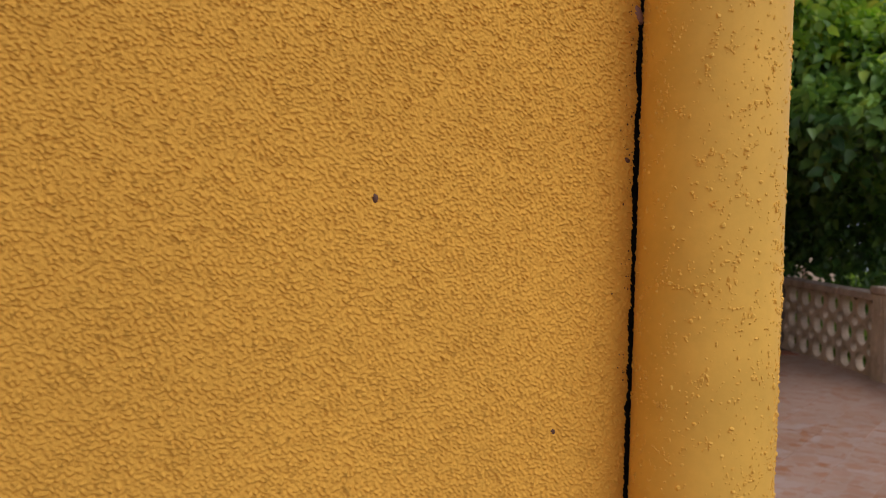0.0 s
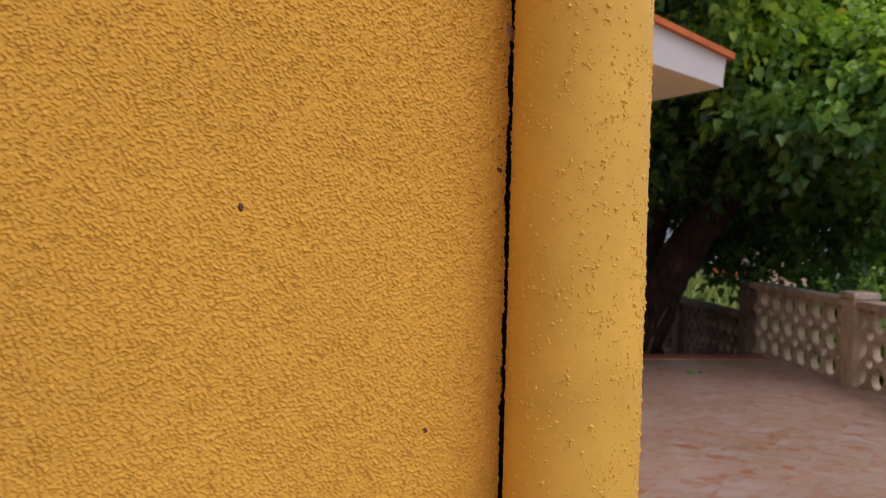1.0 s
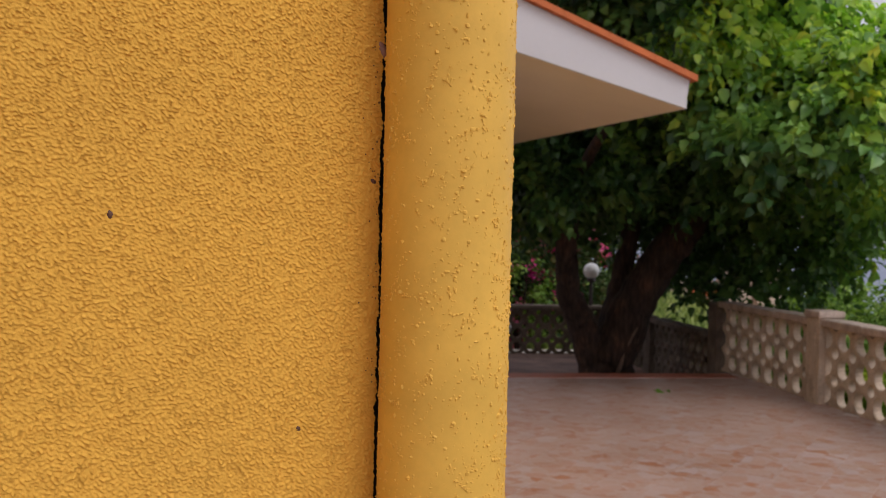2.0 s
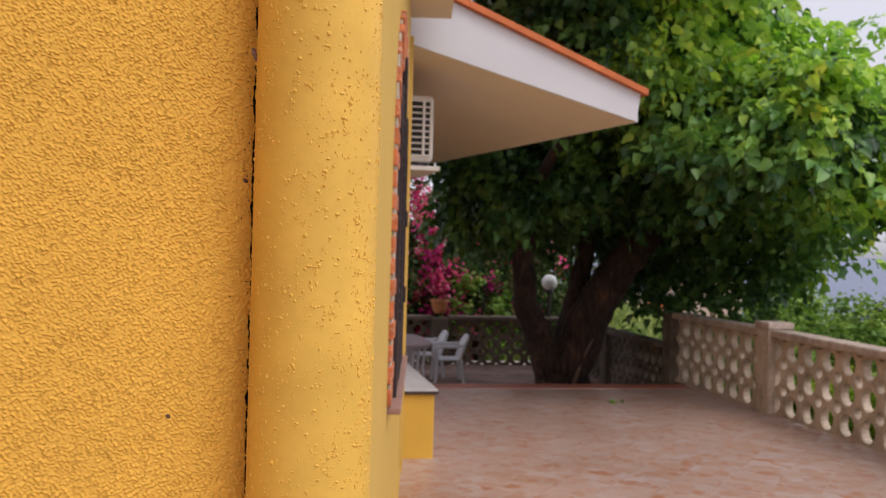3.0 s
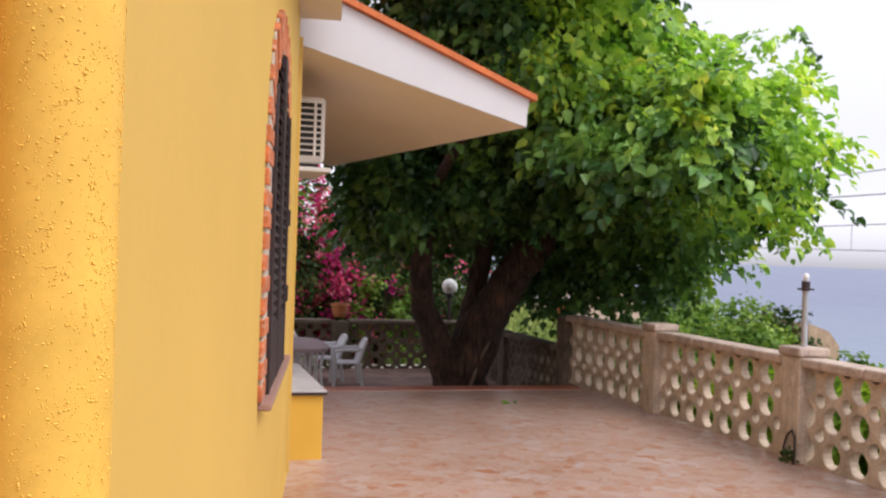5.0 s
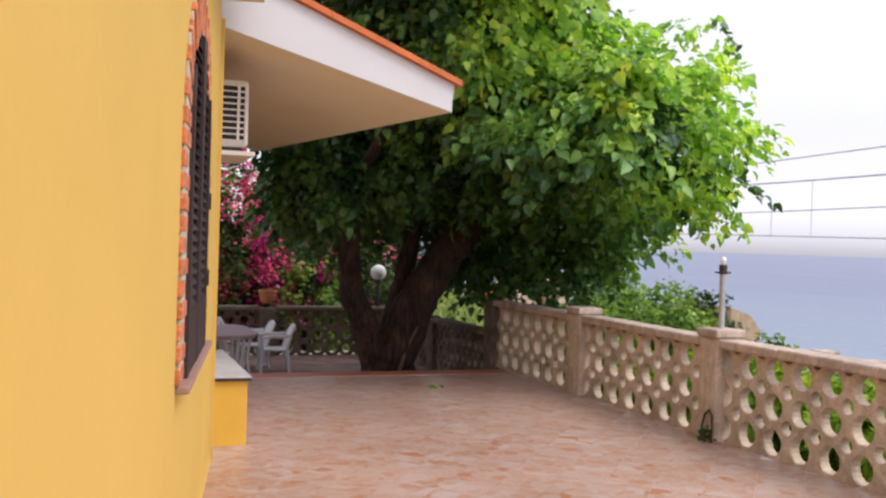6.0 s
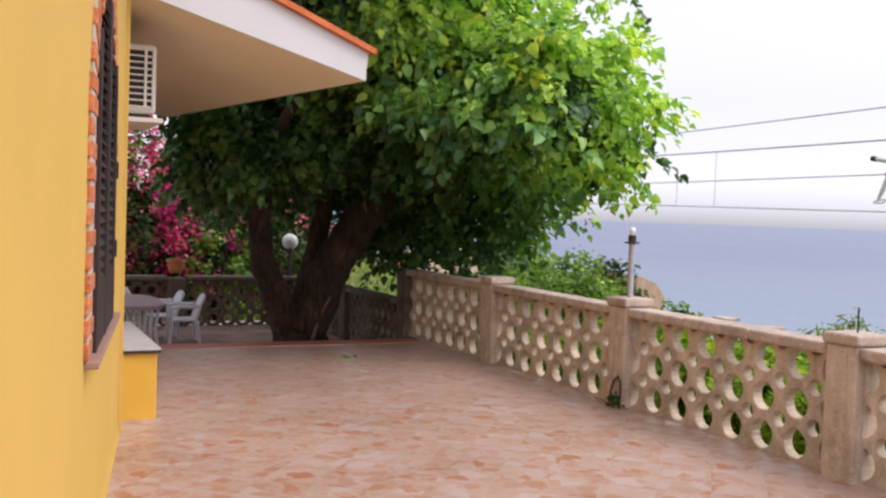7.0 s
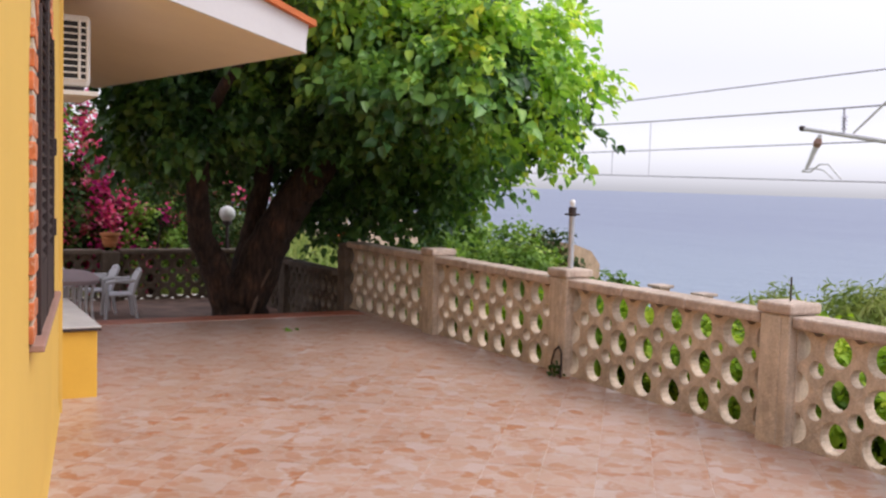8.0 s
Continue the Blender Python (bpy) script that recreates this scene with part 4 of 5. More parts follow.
def tree_crown():
    rng = np.random.default_rng(21)
    # lobes with y < 10, z > 5: unseen, added to cast shade
    main = (((3.4, 12.4, 3.7), (2.0, 2.4, 2.2), 1100, 1.5), ((5.6, 11.4, 2.75), (1.25, 1.5, 0.85), 470, 0.4), ((4.5, 9.9, 3.05), (1.15, 1.25, 0.9), 390, 0.75),
            ((2.9, 10.7, 4.3), (1.8, 1.7, 1.5), 450, 0.6), ((3.0, 12.0, 5.8), (1.8, 2.7, 1.8), 900, 1.5), ((1.9, 9.9, 5.6), (2.0, 2.1, 1.2), 420, 0.9),
            ((3.95, 11.0, 4.5), (0.9, 1.4, 1.0), 260, 0.8), ((2.1, 9.3, 6.0), (1.6, 1.6, 0.9), 420, 0.7), ((3.0, 8.3, 5.9), (1.4, 1.3, 0.7), 300, 0.5))
    side = (((6.5, 11.4, 4.2), (0.2, 0.2, 0.15), 9, 0.15), ((6.8, 11.4, 4.65), (0.25, 0.15, 0.15), 8, 0.1), ((6.1, 11.4, 3.6), (0.7, 0.7, 0.4), 80, 0.5), ((4.5, 10.2, 3.75), (0.8, 0.7, 0.3), 90, 0.3), ((6.5, 11.4, 3.45), (0.35, 0.3, 0.15), 16, 0.15), ((6.6, 11.4, 2.6), (0.3, 0.4, 0.25), 26, 0.25),
            ((5.0, 12.4, 2.3), (1.0, 1.0, 0.8), 260, 0.65), ((5.6, 12.1, 1.95), (0.75, 0.7, 0.5), 100, 0.35), ((5.0, 11.8, 1.75), (0.7, 0.6, 0.4), 80, 0.45), ((5.2, 14.4, 1.75), (0.6, 0.4, 0.5), 150, 0.35), ((4.5, 13.2, 1.1), (0.15, 0.2, 0.15), 12, 0.15),
            ((2.1, 11.9, 2.5), (0.7, 0.5, 0.5), 150, 0.4), ((2.25, 13.3, 2.75), (0.85, 1.3, 1.1), 300, 0.95), ((3.3, 14.2, 2.9), (1.4, 0.9, 1.1), 330, 0.8), ((4.8, 13.7, 2.5), (1.2, 0.9, 0.9), 300, 0.95))
    sets, outer = [], []
    for c, r, k, low in main + side:
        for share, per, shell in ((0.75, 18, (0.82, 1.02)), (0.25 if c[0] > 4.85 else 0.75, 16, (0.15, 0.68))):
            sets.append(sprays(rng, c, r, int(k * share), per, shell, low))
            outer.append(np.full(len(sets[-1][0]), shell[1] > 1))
    p, n, a = (np.concatenate([q[i] for q in sets]) for i in range(3))
    outer = np.concatenate(outer)
    # the fork of the trunk stands free below the crown
    bare = (p[:, 0] < 4.2) & (p[:, 1] < 14.0) & (p[:, 2] < np.where(p[:, 0] < 2.6, 1.6, 1.9) + 0.22 * np.sin(7 * p[:, 0] + 3 * p[:, 1]) + rng.normal(0, 0.08, len(p)))
    keep = ~in_house(p) & ~bare
    p, n, a, outer = p[keep], n[keep], a[keep], outer[keep]
    # inner and low leaves get the shaded tone, high outer ones the lit tones
    shade_edge = 2.75 - 0.6 * np.clip(p[:, 0] - 3.5, 0, 2.4)
    lit_young = outer & (rng.random(len(p)) < np.clip((p[:, 2] - shade_edge) / 1.0, 0, 1) * np.clip((p[:, 0] - 2.0) / 1.2, 0, 1) * 0.9)
    mid = outer & ~lit_young & (p[:, 0] > 2.5) & (p[:, 2] > shade_edge - 0.2)
    for name, pick, leaf, label in (("crown", ~lit_young & ~mid, M_LEAF_SHADE, "broad leaves in a shaded dark green"), ("outer_leaves", mid, M_LEAF_LIT, "mid-green leaves on the lit outer boughs"), ("young_leaves", lit_young, M_LEAF_LIT_YOUNG, "fresh yellow-green leaves at the top and ends, coloured as lit")):
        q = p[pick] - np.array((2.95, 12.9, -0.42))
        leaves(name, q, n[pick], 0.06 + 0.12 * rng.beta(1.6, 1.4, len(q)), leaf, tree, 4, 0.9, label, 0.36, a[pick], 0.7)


tree_crown()


def bush(name, label, centre, radii, material, seed, clumps=70, per=22, size=(0.05, 0.1), category="bush", shell=(0.5, 1.0), flowers=None, broad=0.42, droop=0.2):
    rng = np.random.default_rng(seed)
    ob = thing(name, label, category, (centre[0], centre[1], centre[2] - radii[2]))
    o = np.array(ob.location)
    p, n = blob_points(rng, centre, radii, clumps, per, tuple(r * 0.09 for r in radii), shell, 0.16)
    leaves("foliage", p - o, n, rng.uniform(*size, len(p)), material, ob, seed, droop, "", broad)
    if flowers:
        p, n = blob_points(rng, centre, tuple(r * 1.04 for r in radii), flowers, 36, tuple(r * 0.075 for r in radii), (0.98, 1.1), 0.2)
        leaves("blossom", p - o, n, rng.uniform(0.055, 0.1, len(p)), M_PINK, ob, seed + 1, 0.1, "magenta flower bracts")
    rb = random.Random(seed)
    bm = B()
    for k in range(6):
        a = rb.uniform(0, 6.3)
        tip = Vector((math.cos(a) * radii[0] * 0.6, math.sin(a) * radii[1] * 0.6, radii[2] * rb.uniform(0.9, 1.6)))
        tube(bm, [(0, 0, -0.05), tip * 0.5 + Vector((0, 0, 0.05)), tip], [0.03, 0.02, 0.008], 6)
    part("stems", bm, M_BARK, ob)
    return ob


tagged(part("path", span(B(), (-4.0, 16.3, -0.6), (5.4, 17.05, -0.44)), M_PALE), "pale concrete path behind the lower balustrade", "path", kind="structure")

# ---- bougainvillea and shrubs behind the lower balustrade ----
BOUG = "bougainvillea covered in magenta and pink flowers"
bush("bougainvillea", BOUG, (0.9, 17.9, 1.1), (1.3, 0.8, 1.75), M_OLIVE, 31, 190, 30, (0.06, 0.11), flowers=240)
# dark leaves on this one stand in for the shade it grows in
bush("bougainvillea", BOUG, (2.5, 17.9, 0.55), (1.1, 0.6, 1.2), M_OLIVE, 33, 140, 30, (0.06, 0.11), flowers=60)
bush("bougainvillea", BOUG, (4.3, 18.0, 0.6), (1.2, 0.7, 1.5), M_OLIVE, 35, 120, 30, (0.06, 0.11), flowers=10)
bush("shrub", "light green shrub behind the lower balustrade", (2.8, 17.35, 0.45), (0.75, 0.4, 0.9), M_BUSH, 36, 60, 30, (0.06, 0.11))
for k, (x, y, z, r) in enumerate(((-1.6, 20.5, 1.2, 2.0), (1.4, 21.0, 0.9, 1.9), (4.2, 21.0, 0.7, 1.8))):
    bush("hedge_tree", "dense dark green tree behind the flowering hedge", (x, y, z), (r, 1.2, r * 1.1), M_OLIVE if k != 1 else M_BUSH, 70 + k, 150, 34, (0.1, 0.2), "tree")
for k, (x, y, z, rx, rz, mt) in enumerate(((6.0, 27.0, 0.6, 2.2, 2.2, M_BUSH), (21.5, 40.0, -1.2, 2.2, 1.9, M_BUSH), (15.5, 27.0, -1.5, 1.8, 1.5, M_BUSH))):
    bush("far_tree", "green tree on the slope behind the garden", (x, y, z), (rx, 1.4, rz), mt, 80 + k, 130, 34, (0.12, 0.24), "tree")
# ---- shrubs beyond the tall balustrade ----
bush("shrub", "bright green shrub beyond the balustrade", (8.2, 13.9, -0.25), (1.0, 0.9, 1.15), M_BUSH, 41, 200, 34, (0.06, 0.12))
bush("shrub", "bright green shrub beyond the balustrade", (6.7, 14.0, -0.2), (0.9, 0.9, 1.0), M_BUSH, 43, 160, 34, (0.06, 0.12))
bush("shrub", "bright green shrub beyond the balustrade", (5.6, 13.6, -0.3), (0.8, 0.9, 0.95), M_BUSH, 44, 140, 34, (0.06, 0.12))
bush("shrub", "dark olive shrub beyond the balustrade", (11.5, 18.0, -0.3), (0.95, 0.8, 0.95), M_OLIVE, 45, 180, 34, (0.06, 0.12))
bush("shrub", "low green shrub beyond the balustrade", (6.7, 9.8, 0.0), (0.5, 0.9, 0.58), M_BUSH, 46, 170, 34, (0.05, 0.1))
for k, (x, y, zt) in enumerate(((5.4, 10.4, 0.3), (5.5, 9.0, 0.35), (5.3, 7.9, 0.5), (5.4, 7.15, 0.56), (5.5, 6.4, 0.56), (5.45, 5.6, 0.56), (5.4, 4.7, 0.55), (5.4, 3.8, 0.55), (5.6, 2.6, 0.55))):
    bush("shrub", "lime green shrub close behind the balustrade", (x, y, zt - 0.6), (0.8, 0.8, 0.66 if y < 6.9 else 0.6), M_LIME, 90 + k, 150, 34, (0.05, 0.1))


def reeds(x, y, z, w, h, seed):
    """A clump of upright reedy blades."""
    rng = np.random.default_rng(seed)
    ob = thing("reed_clump", "pale green reedy clump beyond the balustrade", "reeds", (x, y, z))
    n = 2600
    p = np.stack([rng.normal(0, w, n), rng.normal(0, w, n), rng.uniform(0, h, n) ** 1.0], 1)
    p[:, 2] *= np.exp(-((p[:, 0] ** 2 + p[:, 1] ** 2) / (2.2 * w) ** 2))
    leaves("blade", p, np.tile((-0.6, -0.6, 0.3), (n, 1)), rng.uniform(0.15, 0.4, n), M_REED, ob, seed, -1.1, "", 0.09)
    return ob


reeds(6.5, 6.6, -0.7, 0.55, 1.1, 61)
reeds(6.6, 5.3, -0.7, 0.55, 1.25, 62)
reeds(6.4, 4.2, -0.7, 0.4, 1.4, 63)
bush("shrub", "pale green feathery shrub beyond the balustrade", (6.7, 6.8, 0.06), (0.5, 0.75, 0.55), M_REED, 64, 420, 34, (0.045, 0.10), broad=0.1, droop=-0.7)
bush("shrub", "pale green feathery shrub beyond the balustrade", (6.8, 5.5, 0.25), (0.55, 0.85, 0.66), M_REED, 65, 480, 34, (0.045, 0.10), broad=0.1, droop=-0.7)
for x, y, z in ((12.3, 14.9, -0.26), (12.9, 14.3, -0.38)):
    post = thing("wall_post", "grey-tan masonry post with a flat cap", "post", (x, y, z - 1.9))
    part("shaft", span(B(), (-0.13, -0.13, 0), (0.13, 0.13, 1.84), 0.01), M_STONE, post)
    part("cap", span(B(), (-0.19, -0.19, 1.84), (0.19, 0.19, 1.9), 0.01), M_CAP, post)

# ---- distance ----
def ground_height(x, y):
    z = -0.75 - max(0, x - 5) * 0.14 - max(0, x - 25) * 0.18
    z += max(0, min(y, 33) - 19) * 0.09 * max(0, min(1, (16 - x) / 6))
    return z + 0.3 * noise.noise((x * 0.2, y * 0.2, 0)) * min(1, max(0, abs(x) - 5) / 6)


def land():
    """Ground that falls from the terrace to the sea and rises inland."""
    n = 70
    bm = B()
    xs = [-60 + 130 * (i / n) for i in range(n + 1)]
    yy = [-60 + 260 * (j / n) for j in range(n + 1)]
    grid = [[bm.verts.new((x, y, ground_height(x, y) - (0.2 if -8 < x < 4.5 and -8 < y < 17 else 0))) for y in yy] for x in xs]
    for i in range(n):
        for j in range(n):
            bm.faces.new((grid[i][j], grid[i + 1][j], grid[i + 1][j + 1], grid[i][j + 1]))
    return bm


ground = tagged(smooth(part("ground", land(), M_SOIL)), "dry grassy ground falling away to the sea", "ground", kind="structure")
sea_bm = B()
bmesh.ops.create_circle(sea_bm, cap_ends=True, segments=96, radius=4900)
bmesh.ops.translate(sea_bm, verts=sea_bm.verts, vec=(0, 0, -10))
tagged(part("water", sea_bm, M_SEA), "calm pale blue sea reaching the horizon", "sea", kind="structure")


def grass():
    rng = np.random.default_rng(8)
    n = 20000
    p = np.stack([rng.uniform(3, 24, n), rng.uniform(17, 34, n), np.zeros(n)], 1)
    p[:, 2] = [ground_height(x, y) + 0.05 for x, y in p[:, :2]]
    nor = np.tile((0.0, -0.6, 0.4), (n, 1))
    return leaves("grass", p, nor, rng.uniform(0.3, 0.65, n), M_REED, None, 9, -1.6, "", 0.06)


tagged(grass(), "tall pale green grass on the slope", "grass", kind="stuff")

house = thing("house", "distant cream house with terracotta canopy and balustraded terrace", "house", (13.85, 36.0, -2.75))
part("wall", span(B(), (0.0, 0, 0), (2.5, 4, 2.5), 0.02), M_CREAM, house)
part("wall", span(B(), (3.0, 0.5, 0), (4.1, 4.5, 3.15), 0.02), M_CREAM, house, "taller cream wall")
roofm = B()
v = [roofm.verts.new(p) for p in ((-0.3, -0.9, 2.15), (1.0, -0.9, 2.15), (1.0, 0.1, 2.5), (-0.3, 0.1, 2.5))]
roofm.faces.new(v)
bmesh.ops.solidify(roofm, geom=roofm.faces[:], thickness=0.14)
part("canopy", roofm, M_ROOF, house, "terracotta-tiled canopy")
rail = part("terrace_rail", span(B(), (0.0, -0.06, 3.26), (2.5, 0.14, 3.38), 0.02), M_CREAM, house)
for k in range(10):
    part("baluster", lathe(B(), [(0.05, 2.52), (0.085, 2.7), (0.045, 2.95), (0.08, 3.15), (0.05, 3.27)], 8, Matrix.Translation((0.1 + 0.25 * k, 0.04, 0))), M_CREAM, rail)
for x0, x1, z0, z1, y in ((0.5, 1.1, 0.9, 1.9, -0.01), (1.5, 2.1, 0.9, 1.9, -0.01)):
    pane = part("window", span(B(), (x0, y, z0), (x1, y + 0.06, z1), 0.01), M_SHUTTER, house)
    part("sill", span(B(), (x0 - 0.06, y - 0.05, z0 - 0.07), (x1 + 0.06, y + 0.05, z0 - 0.004), 0.008), M_CREAM, pane)

hut = thing("stone_hut", "small tan stone building near the sea", "hut", (22.8, 31.3, -4.2))
hb = B()
for y0 in (0,):
    pts = [(-0.6, 0), (0.75, 0), (0.75, 2.75), (0.3, 3.3), (-0.6, 3.6)]
    a = [hb.verts.new((x, y0, z)) for x, z in pts]
    b = [hb.verts.new((x, y0 + 2.5, z)) for x, z in pts]
    hb.faces.new(a[::-1])
    hb.faces.new(b)
    for i in range(5):
        hb.faces.new((a[i], a[(i + 1) % 5], b[(i + 1) % 5], b[i]))
part("wall", hb, M_STONE, hut)

# ---- railway line ----
def wire(points, r, parent):
    return part("wire", tube(B(), points, r, 6), M_WIRE, parent)


line = thing("overhead_line", "thin dark overhead railway wires", "wire", (14, 12, 0))
def W(y, z):
    return (0, y - 12, z)
wire([W(40, 3.35), W(18.8, 3.70), W(11.4, 3.85), W(-6, 4.4)], 0.014, line)
wire([W(40, 3.2), W(18.0, 3.19), W(12.1, 3.22), W(-6, 3.4)], 0.018, line)
wire([W(40, 2.4), W(18.0, 2.53), W(11.3, 2.60), W(-6, 2.8)], 0.014, line)
wire([W(40, 2.1), W(21.2, 1.985), W(11.3, 1.884), W(-6, 1.8)], 0.014, line)
wire([W(17.4, 3.19), W(17.4, 1.94)], 0.008, line)
wire([W(18.75, 2.55), W(18.75, 1.96)], 0.008, line)
mast = thing("cantilever", "grey railway mast arm with insulators and steady arm", "mast", (14, 8.4, -3.5))
def C(y, z, x=0.0):
    return (x, y - 8.4, z + 3.5)
part("post", tube(B(), [C(8.4, -3.5), C(8.4, 5.7)], 0.12, 12), M_MAST, mast)
part("arm", tube(B(), [C(13.06, 2.885), C(11.3, 2.61), C(8.4, 2.2)], 0.045, 12), M_MAST, mast, "pale grey tubular arm")
part("arm_end", tube(B(), [C(13.09, 2.89), C(12.98, 2.872)], 0.05, 12), M_IRON, mast, "black end cap")
part("stay", tube(B(), [C(11.89, 2.76), C(11.34, 3.21), C(8.4, 5.6)], 0.022, 8), M_MAST, mast)
ins = tube(B(), [C(12.1, 2.74), C(12.12, 3.2)], 0.02, 8)
for k in range(4):
    bmesh.ops.create_cone(ins, cap_ends=True, segments=12, radius1=0.06, radius2=0.02, depth=0.05, matrix=Matrix.Translation(C(12.1, 2.86 + 0.07 * k)))
part("insulator", ins, M_WIRE, mast, "ribbed insulator")
part("drop_arm", tube(B(), [C(12.63, 2.75), C(12.66, 2.62), C(12.9, 2.12)], [0.04, 0.06, 0.035], 10), M_MAST, mast)
part("drop_insulator", tube(B(), [C(12.645, 2.69), C(12.67, 2.6), C(12.70, 2.53)], [0.05, 0.085, 0.06], 10), M_SILL, mast, "brown glazed insulator")
part("steady_arm", tube(B(), [C(13.0, 2.09), C(12.74, 2.13), C(12.5, 2.09), C(12.28, 1.93)], 0.014, 8), M_MAST, mast)
part("steady_arm", tube(B(), [C(13.0, 2.06), C(12.8, 2.06), C(12.6, 2.2), C(12.4, 2.2), C(12.1, 1.93)], 0.016, 8), M_MAST, mast)

# ---- terrace furniture ----
chair = thing("plastic_chair", "white moulded plastic armchair with slatted back", "chair", (1.68, 14.2, -0.42), "chairs at the table")


def chair_parts(root):
    """Faces -x: seat, slatted back, arms and four legs."""
    seat = span(B(), (-0.24, -0.24, 0.40), (0.2, 0.24, 0.43), 0.012)
    part("seat", seat, M_PLASTIC, root)
    for y in (-0.24, 0.24):
        part("leg", tube(B(), [(-0.27, y * 1.08, 0), (-0.24, y, 0.4), (-0.25, y * 1.02, 0.62)], [0.03, 0.034, 0.03], 8), M_PLASTIC, root)
        part("leg", tube(B(), [(0.27, y * 1.0, 0), (0.2, y * 0.95, 0.41)], [0.03, 0.036], 8), M_PLASTIC, root)
        part("arm", tube(B(), [(-0.26, y * 1.02, 0.62), (-0.1, y * 1.06, 0.65), (0.12, y * 1.02, 0.64), (0.22, y * 0.95, 0.66)], [0.03, 0.034, 0.034, 0.028], 8), M_PLASTIC, root)
    back = B()
    tube(back, [(0.19, -0.22, 0.42), (0.27, -0.22, 0.68), (0.33, -0.17, 0.79), (0.34, 0.0, 0.82), (0.33, 0.17, 0.79), (0.27, 0.22, 0.68), (0.19, 0.22, 0.42)], 0.03, 8)
    part("backrest", back, M_PLASTIC, root)
    for k in range(5):
        y = -0.14 + 0.07 * k
        part("back_slat", tube(B(), [(0.19, y, 0.42), (0.27, y, 0.66), (0.335, y, 0.8)], [0.02, 0.026, 0.02], 6), M_PLASTIC, root)


chair_parts(chair)
chair.rotation_euler = (0, 0, radians(-3))
chair.scale = (0.8, 0.88, 0.86)
copy_thing(chair, pose(1.47, 14.75, -0.42, 0, 0, 2))
copy_thing(chair, pose(0.95, 15.3, -0.42, 0, 0, 100))

table = thing("plastic_table", "oval garden table with mauve top and white slatted legs", "table", (0.88, 13.95, -0.42))
table.scale = (1, 1, 0.92)


def oval(bm, half_x, half_y, z0, z1, n=48):
    pts = []
    for k in range(n):
        c, q = math.cos(2 * math.pi * k / n), math.sin(2 * math.pi * k / n)
        pts.append((half_x * math.copysign(abs(c) ** 0.6, c), half_y * math.copysign(abs(q) ** 0.6, q)))
    return prism(bm, pts, z0, z1)


part("tabletop", oval(oval(B(), 0.43, 0.88, 0.685, 0.72), 0.405, 0.855, 0.655, 0.6849), M_TABLETOP, table, "dull mauve oval tabletop")
for y in (-0.55, 0.55):
    part("leg_rail", span(B(), (-0.34, y - 0.03, 0.03), (0.34, y + 0.03, 0.08), 0.01), M_PLASTIC, table)
    for k in range(9):
        x = -0.32 + 0.08 * k
        part("leg_slat", tube(B(), [(x * 1.05, y, 0.0), (x * 0.9, y, 0.35), (x, y, 0.66)], [0.022, 0.02, 0.024], 8), M_PLASTIC, table)

pot = thing("flower_pot", "terracotta flower pot on a balustrade pillar", "pot", (1.88, 16.12, 0.47))
part("pot_body", lathe(B(), [(0.09, -0.002), (0.112, 0.05), (0.122, 0.055), (0.122, 0.07), (0.118, 0.075), (0.133, 0.12), (0.142, 0.125), (0.142, 0.14), (0.132, 0.145), (0.13, 0.17), (0.155, 0.18), (0.155, 0.22), (0.13, 0.22), (0.12, 0.17)], 24), M_TERRA, pot)
part("soil", lathe(B(), [(0.118, 0.168), (0.118, 0.19)], 20), M_SOIL, pot)

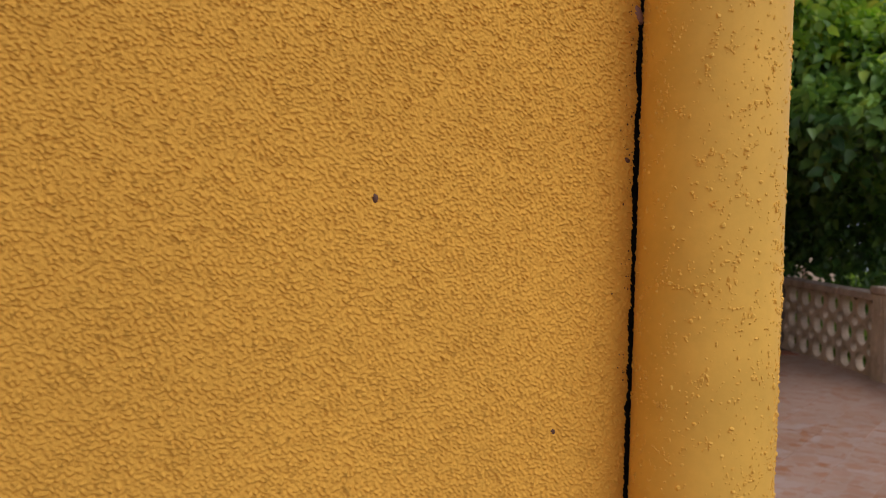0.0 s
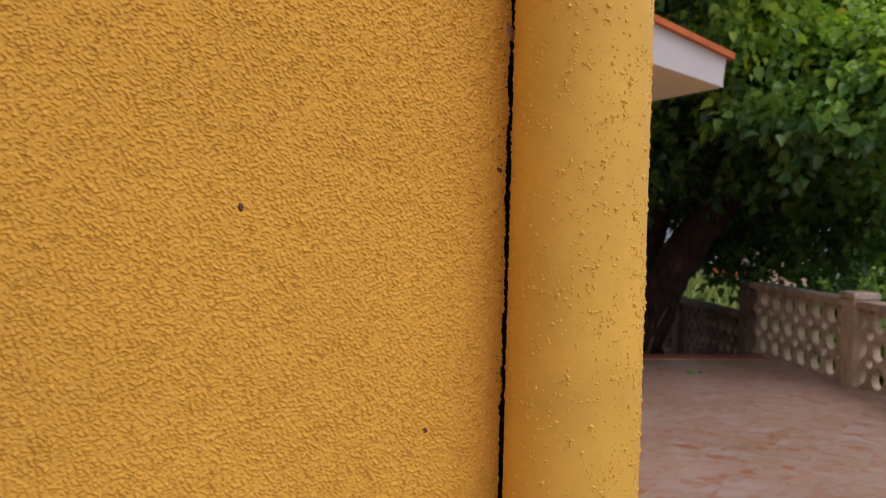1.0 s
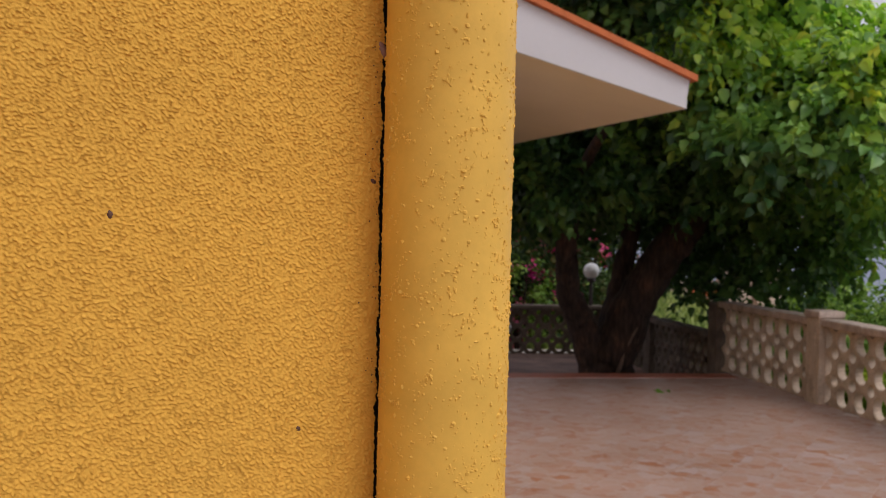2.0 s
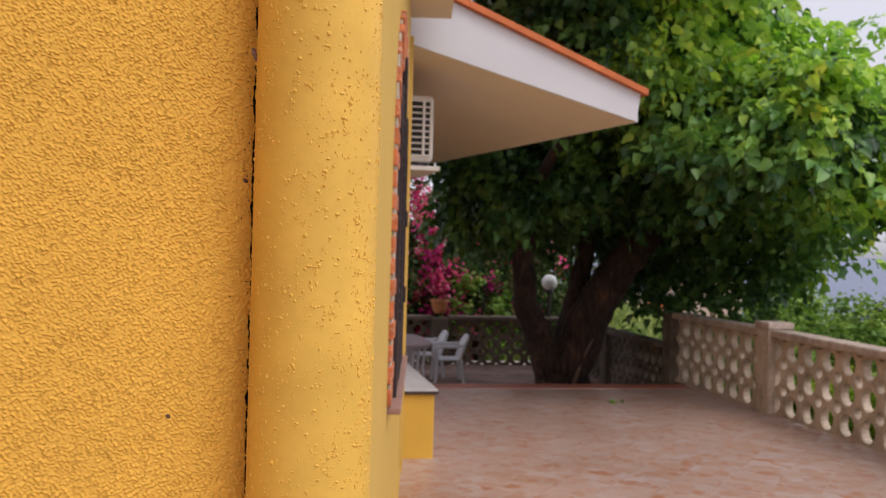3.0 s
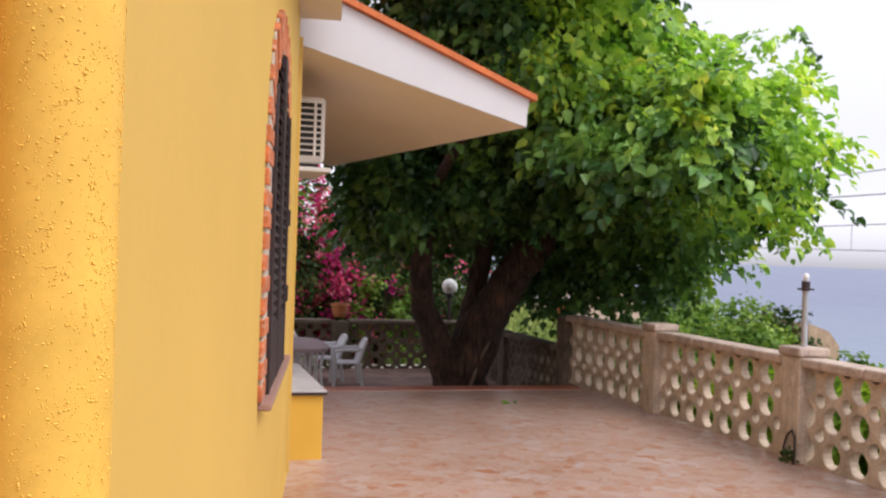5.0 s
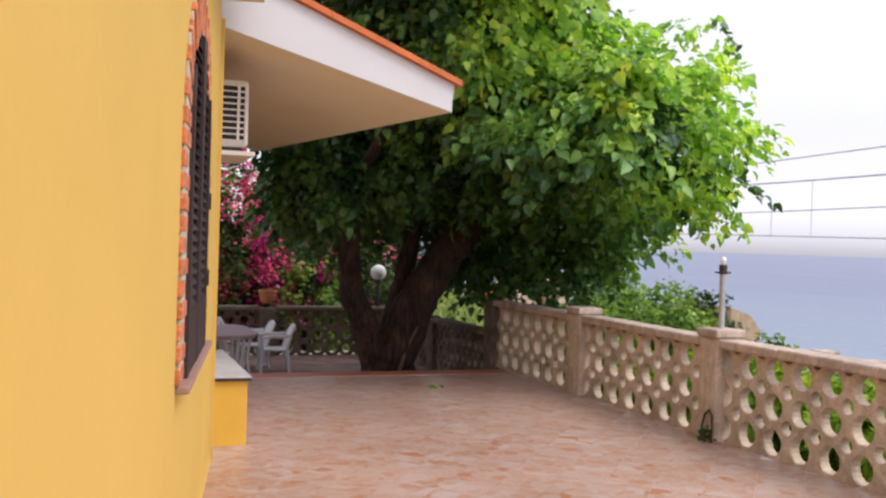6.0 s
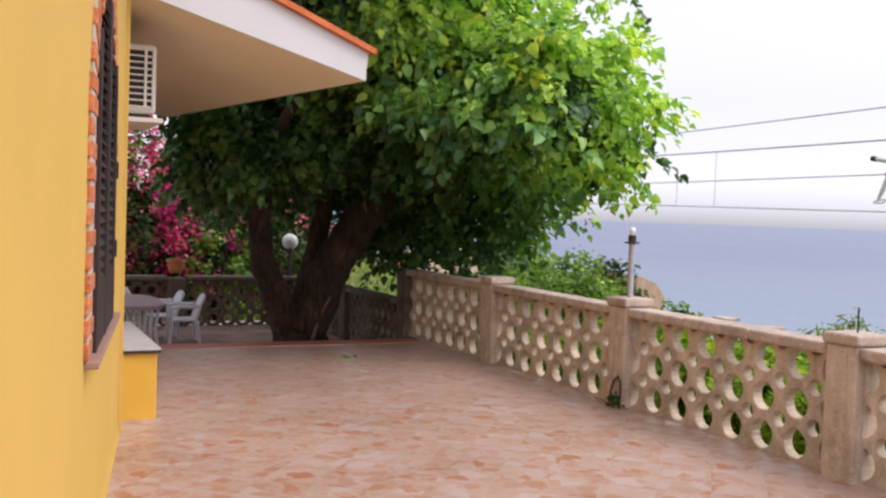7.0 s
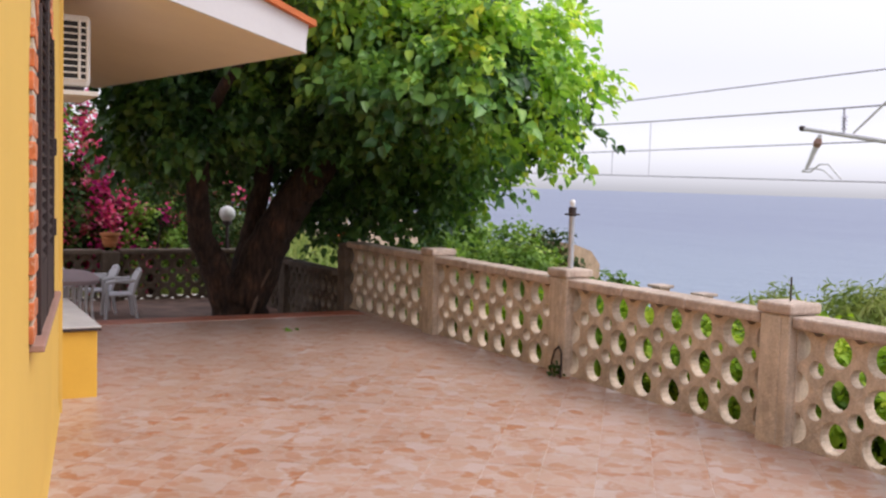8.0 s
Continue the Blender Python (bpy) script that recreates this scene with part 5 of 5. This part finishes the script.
globe = thing("globe_lamp", "white globe lamp on a short dark post", "lamp", (3.78, 16.12, 0.428))
part("post", tube(B(), [(0, 0, 0), (0, 0, 0.42)], 0.03, 10), M_IRON, globe)
part("collar", lathe(B(), [(0.05, 0.40), (0.08, 0.43), (0.07, 0.47)], 16), M_IRON, globe)
gb = B()
bmesh.ops.create_uvsphere(gb, u_segments=24, v_segments=16, radius=0.135, matrix=Matrix.Translation((0, 0, 0.59)))
smooth(part("globe", gb, M_GLASS, globe, "white opal glass globe"))

for k, (x, y, r) in enumerate(((2.67, 9.87, 0.11), (2.72, 9.9, 0.08), (2.6, 9.85, 0.06))):
    tagged(leaves("fallen_leaf", np.array([(x, y, 0.012)]), np.array([(0, 0, 1.0)]), np.array([r]), M_BUSH, None, 3 + k, 0, "", 0.42, None, 0.15), "fresh green leaf fallen on the tiles", "leaf", group="fallen leaves")

weed = thing("weed", "small green weed growing at the pillar foot", "weed", (3.955, 6.75, 0.0))
rw = np.random.default_rng(14)
pw = np.stack([rw.normal(0, 0.02, 40), rw.normal(0, 0.04, 40), rw.uniform(0.01, 0.12, 40)], 1)
leaves("foliage", pw, np.tile((-0.6, -0.3, 0.5), (40, 1)), rw.uniform(0.02, 0.05, 40), M_OLIVE, weed, 15, -0.5)

# ---- floor tiles, last ----
TILE = 0.32
tm = pose(0, 0, 0, 0, 0, -39.5)
tile_mesh = mesh_of("tile", span(B(), (-TILE / 2 + 0.001, -TILE / 2 + 0.001, -0.012), (TILE / 2 - 0.001, TILE / 2 - 0.001, 0.0), 0.0012), M_TILE)
spots = []
for i in range(-40, 60):
    for j in range(-40, 60):
        p = tm @ Vector((i * TILE, j * TILE, 0))
        inside = (Vector((p.x, p.y, 0)) - FAR_END).dot(Vector((0.9872, -0.1594, 0)))
        if p.x > 4.16 or p.y > 10.95 or p.y < -4 or p.x < -5.8:
            continue
        if (inside < -0.25 and p.y < 6.9 and p.y > 0.6) or (p.x < -0.3 and p.y >= 6.9):
            continue
        spots.append(p)
spots.sort(key=lambda p: (p - Vector((2.2, 4.6, 0))).length)
for p in spots[:300]:
    ob = part("tile", tile_mesh, None, floor)
    ob.matrix_basis = Matrix.Translation(p) @ tm
rest = B()
for p in spots[300:]:
    span(rest, (-TILE / 2 + 0.001, -TILE / 2 + 0.001, -0.012), (TILE / 2 - 0.001, TILE / 2 - 0.001, 0.0), 0, Matrix.Translation(p) @ tm)
tagged(part("tile_field", rest, M_TILE, floor), kind="stuff")
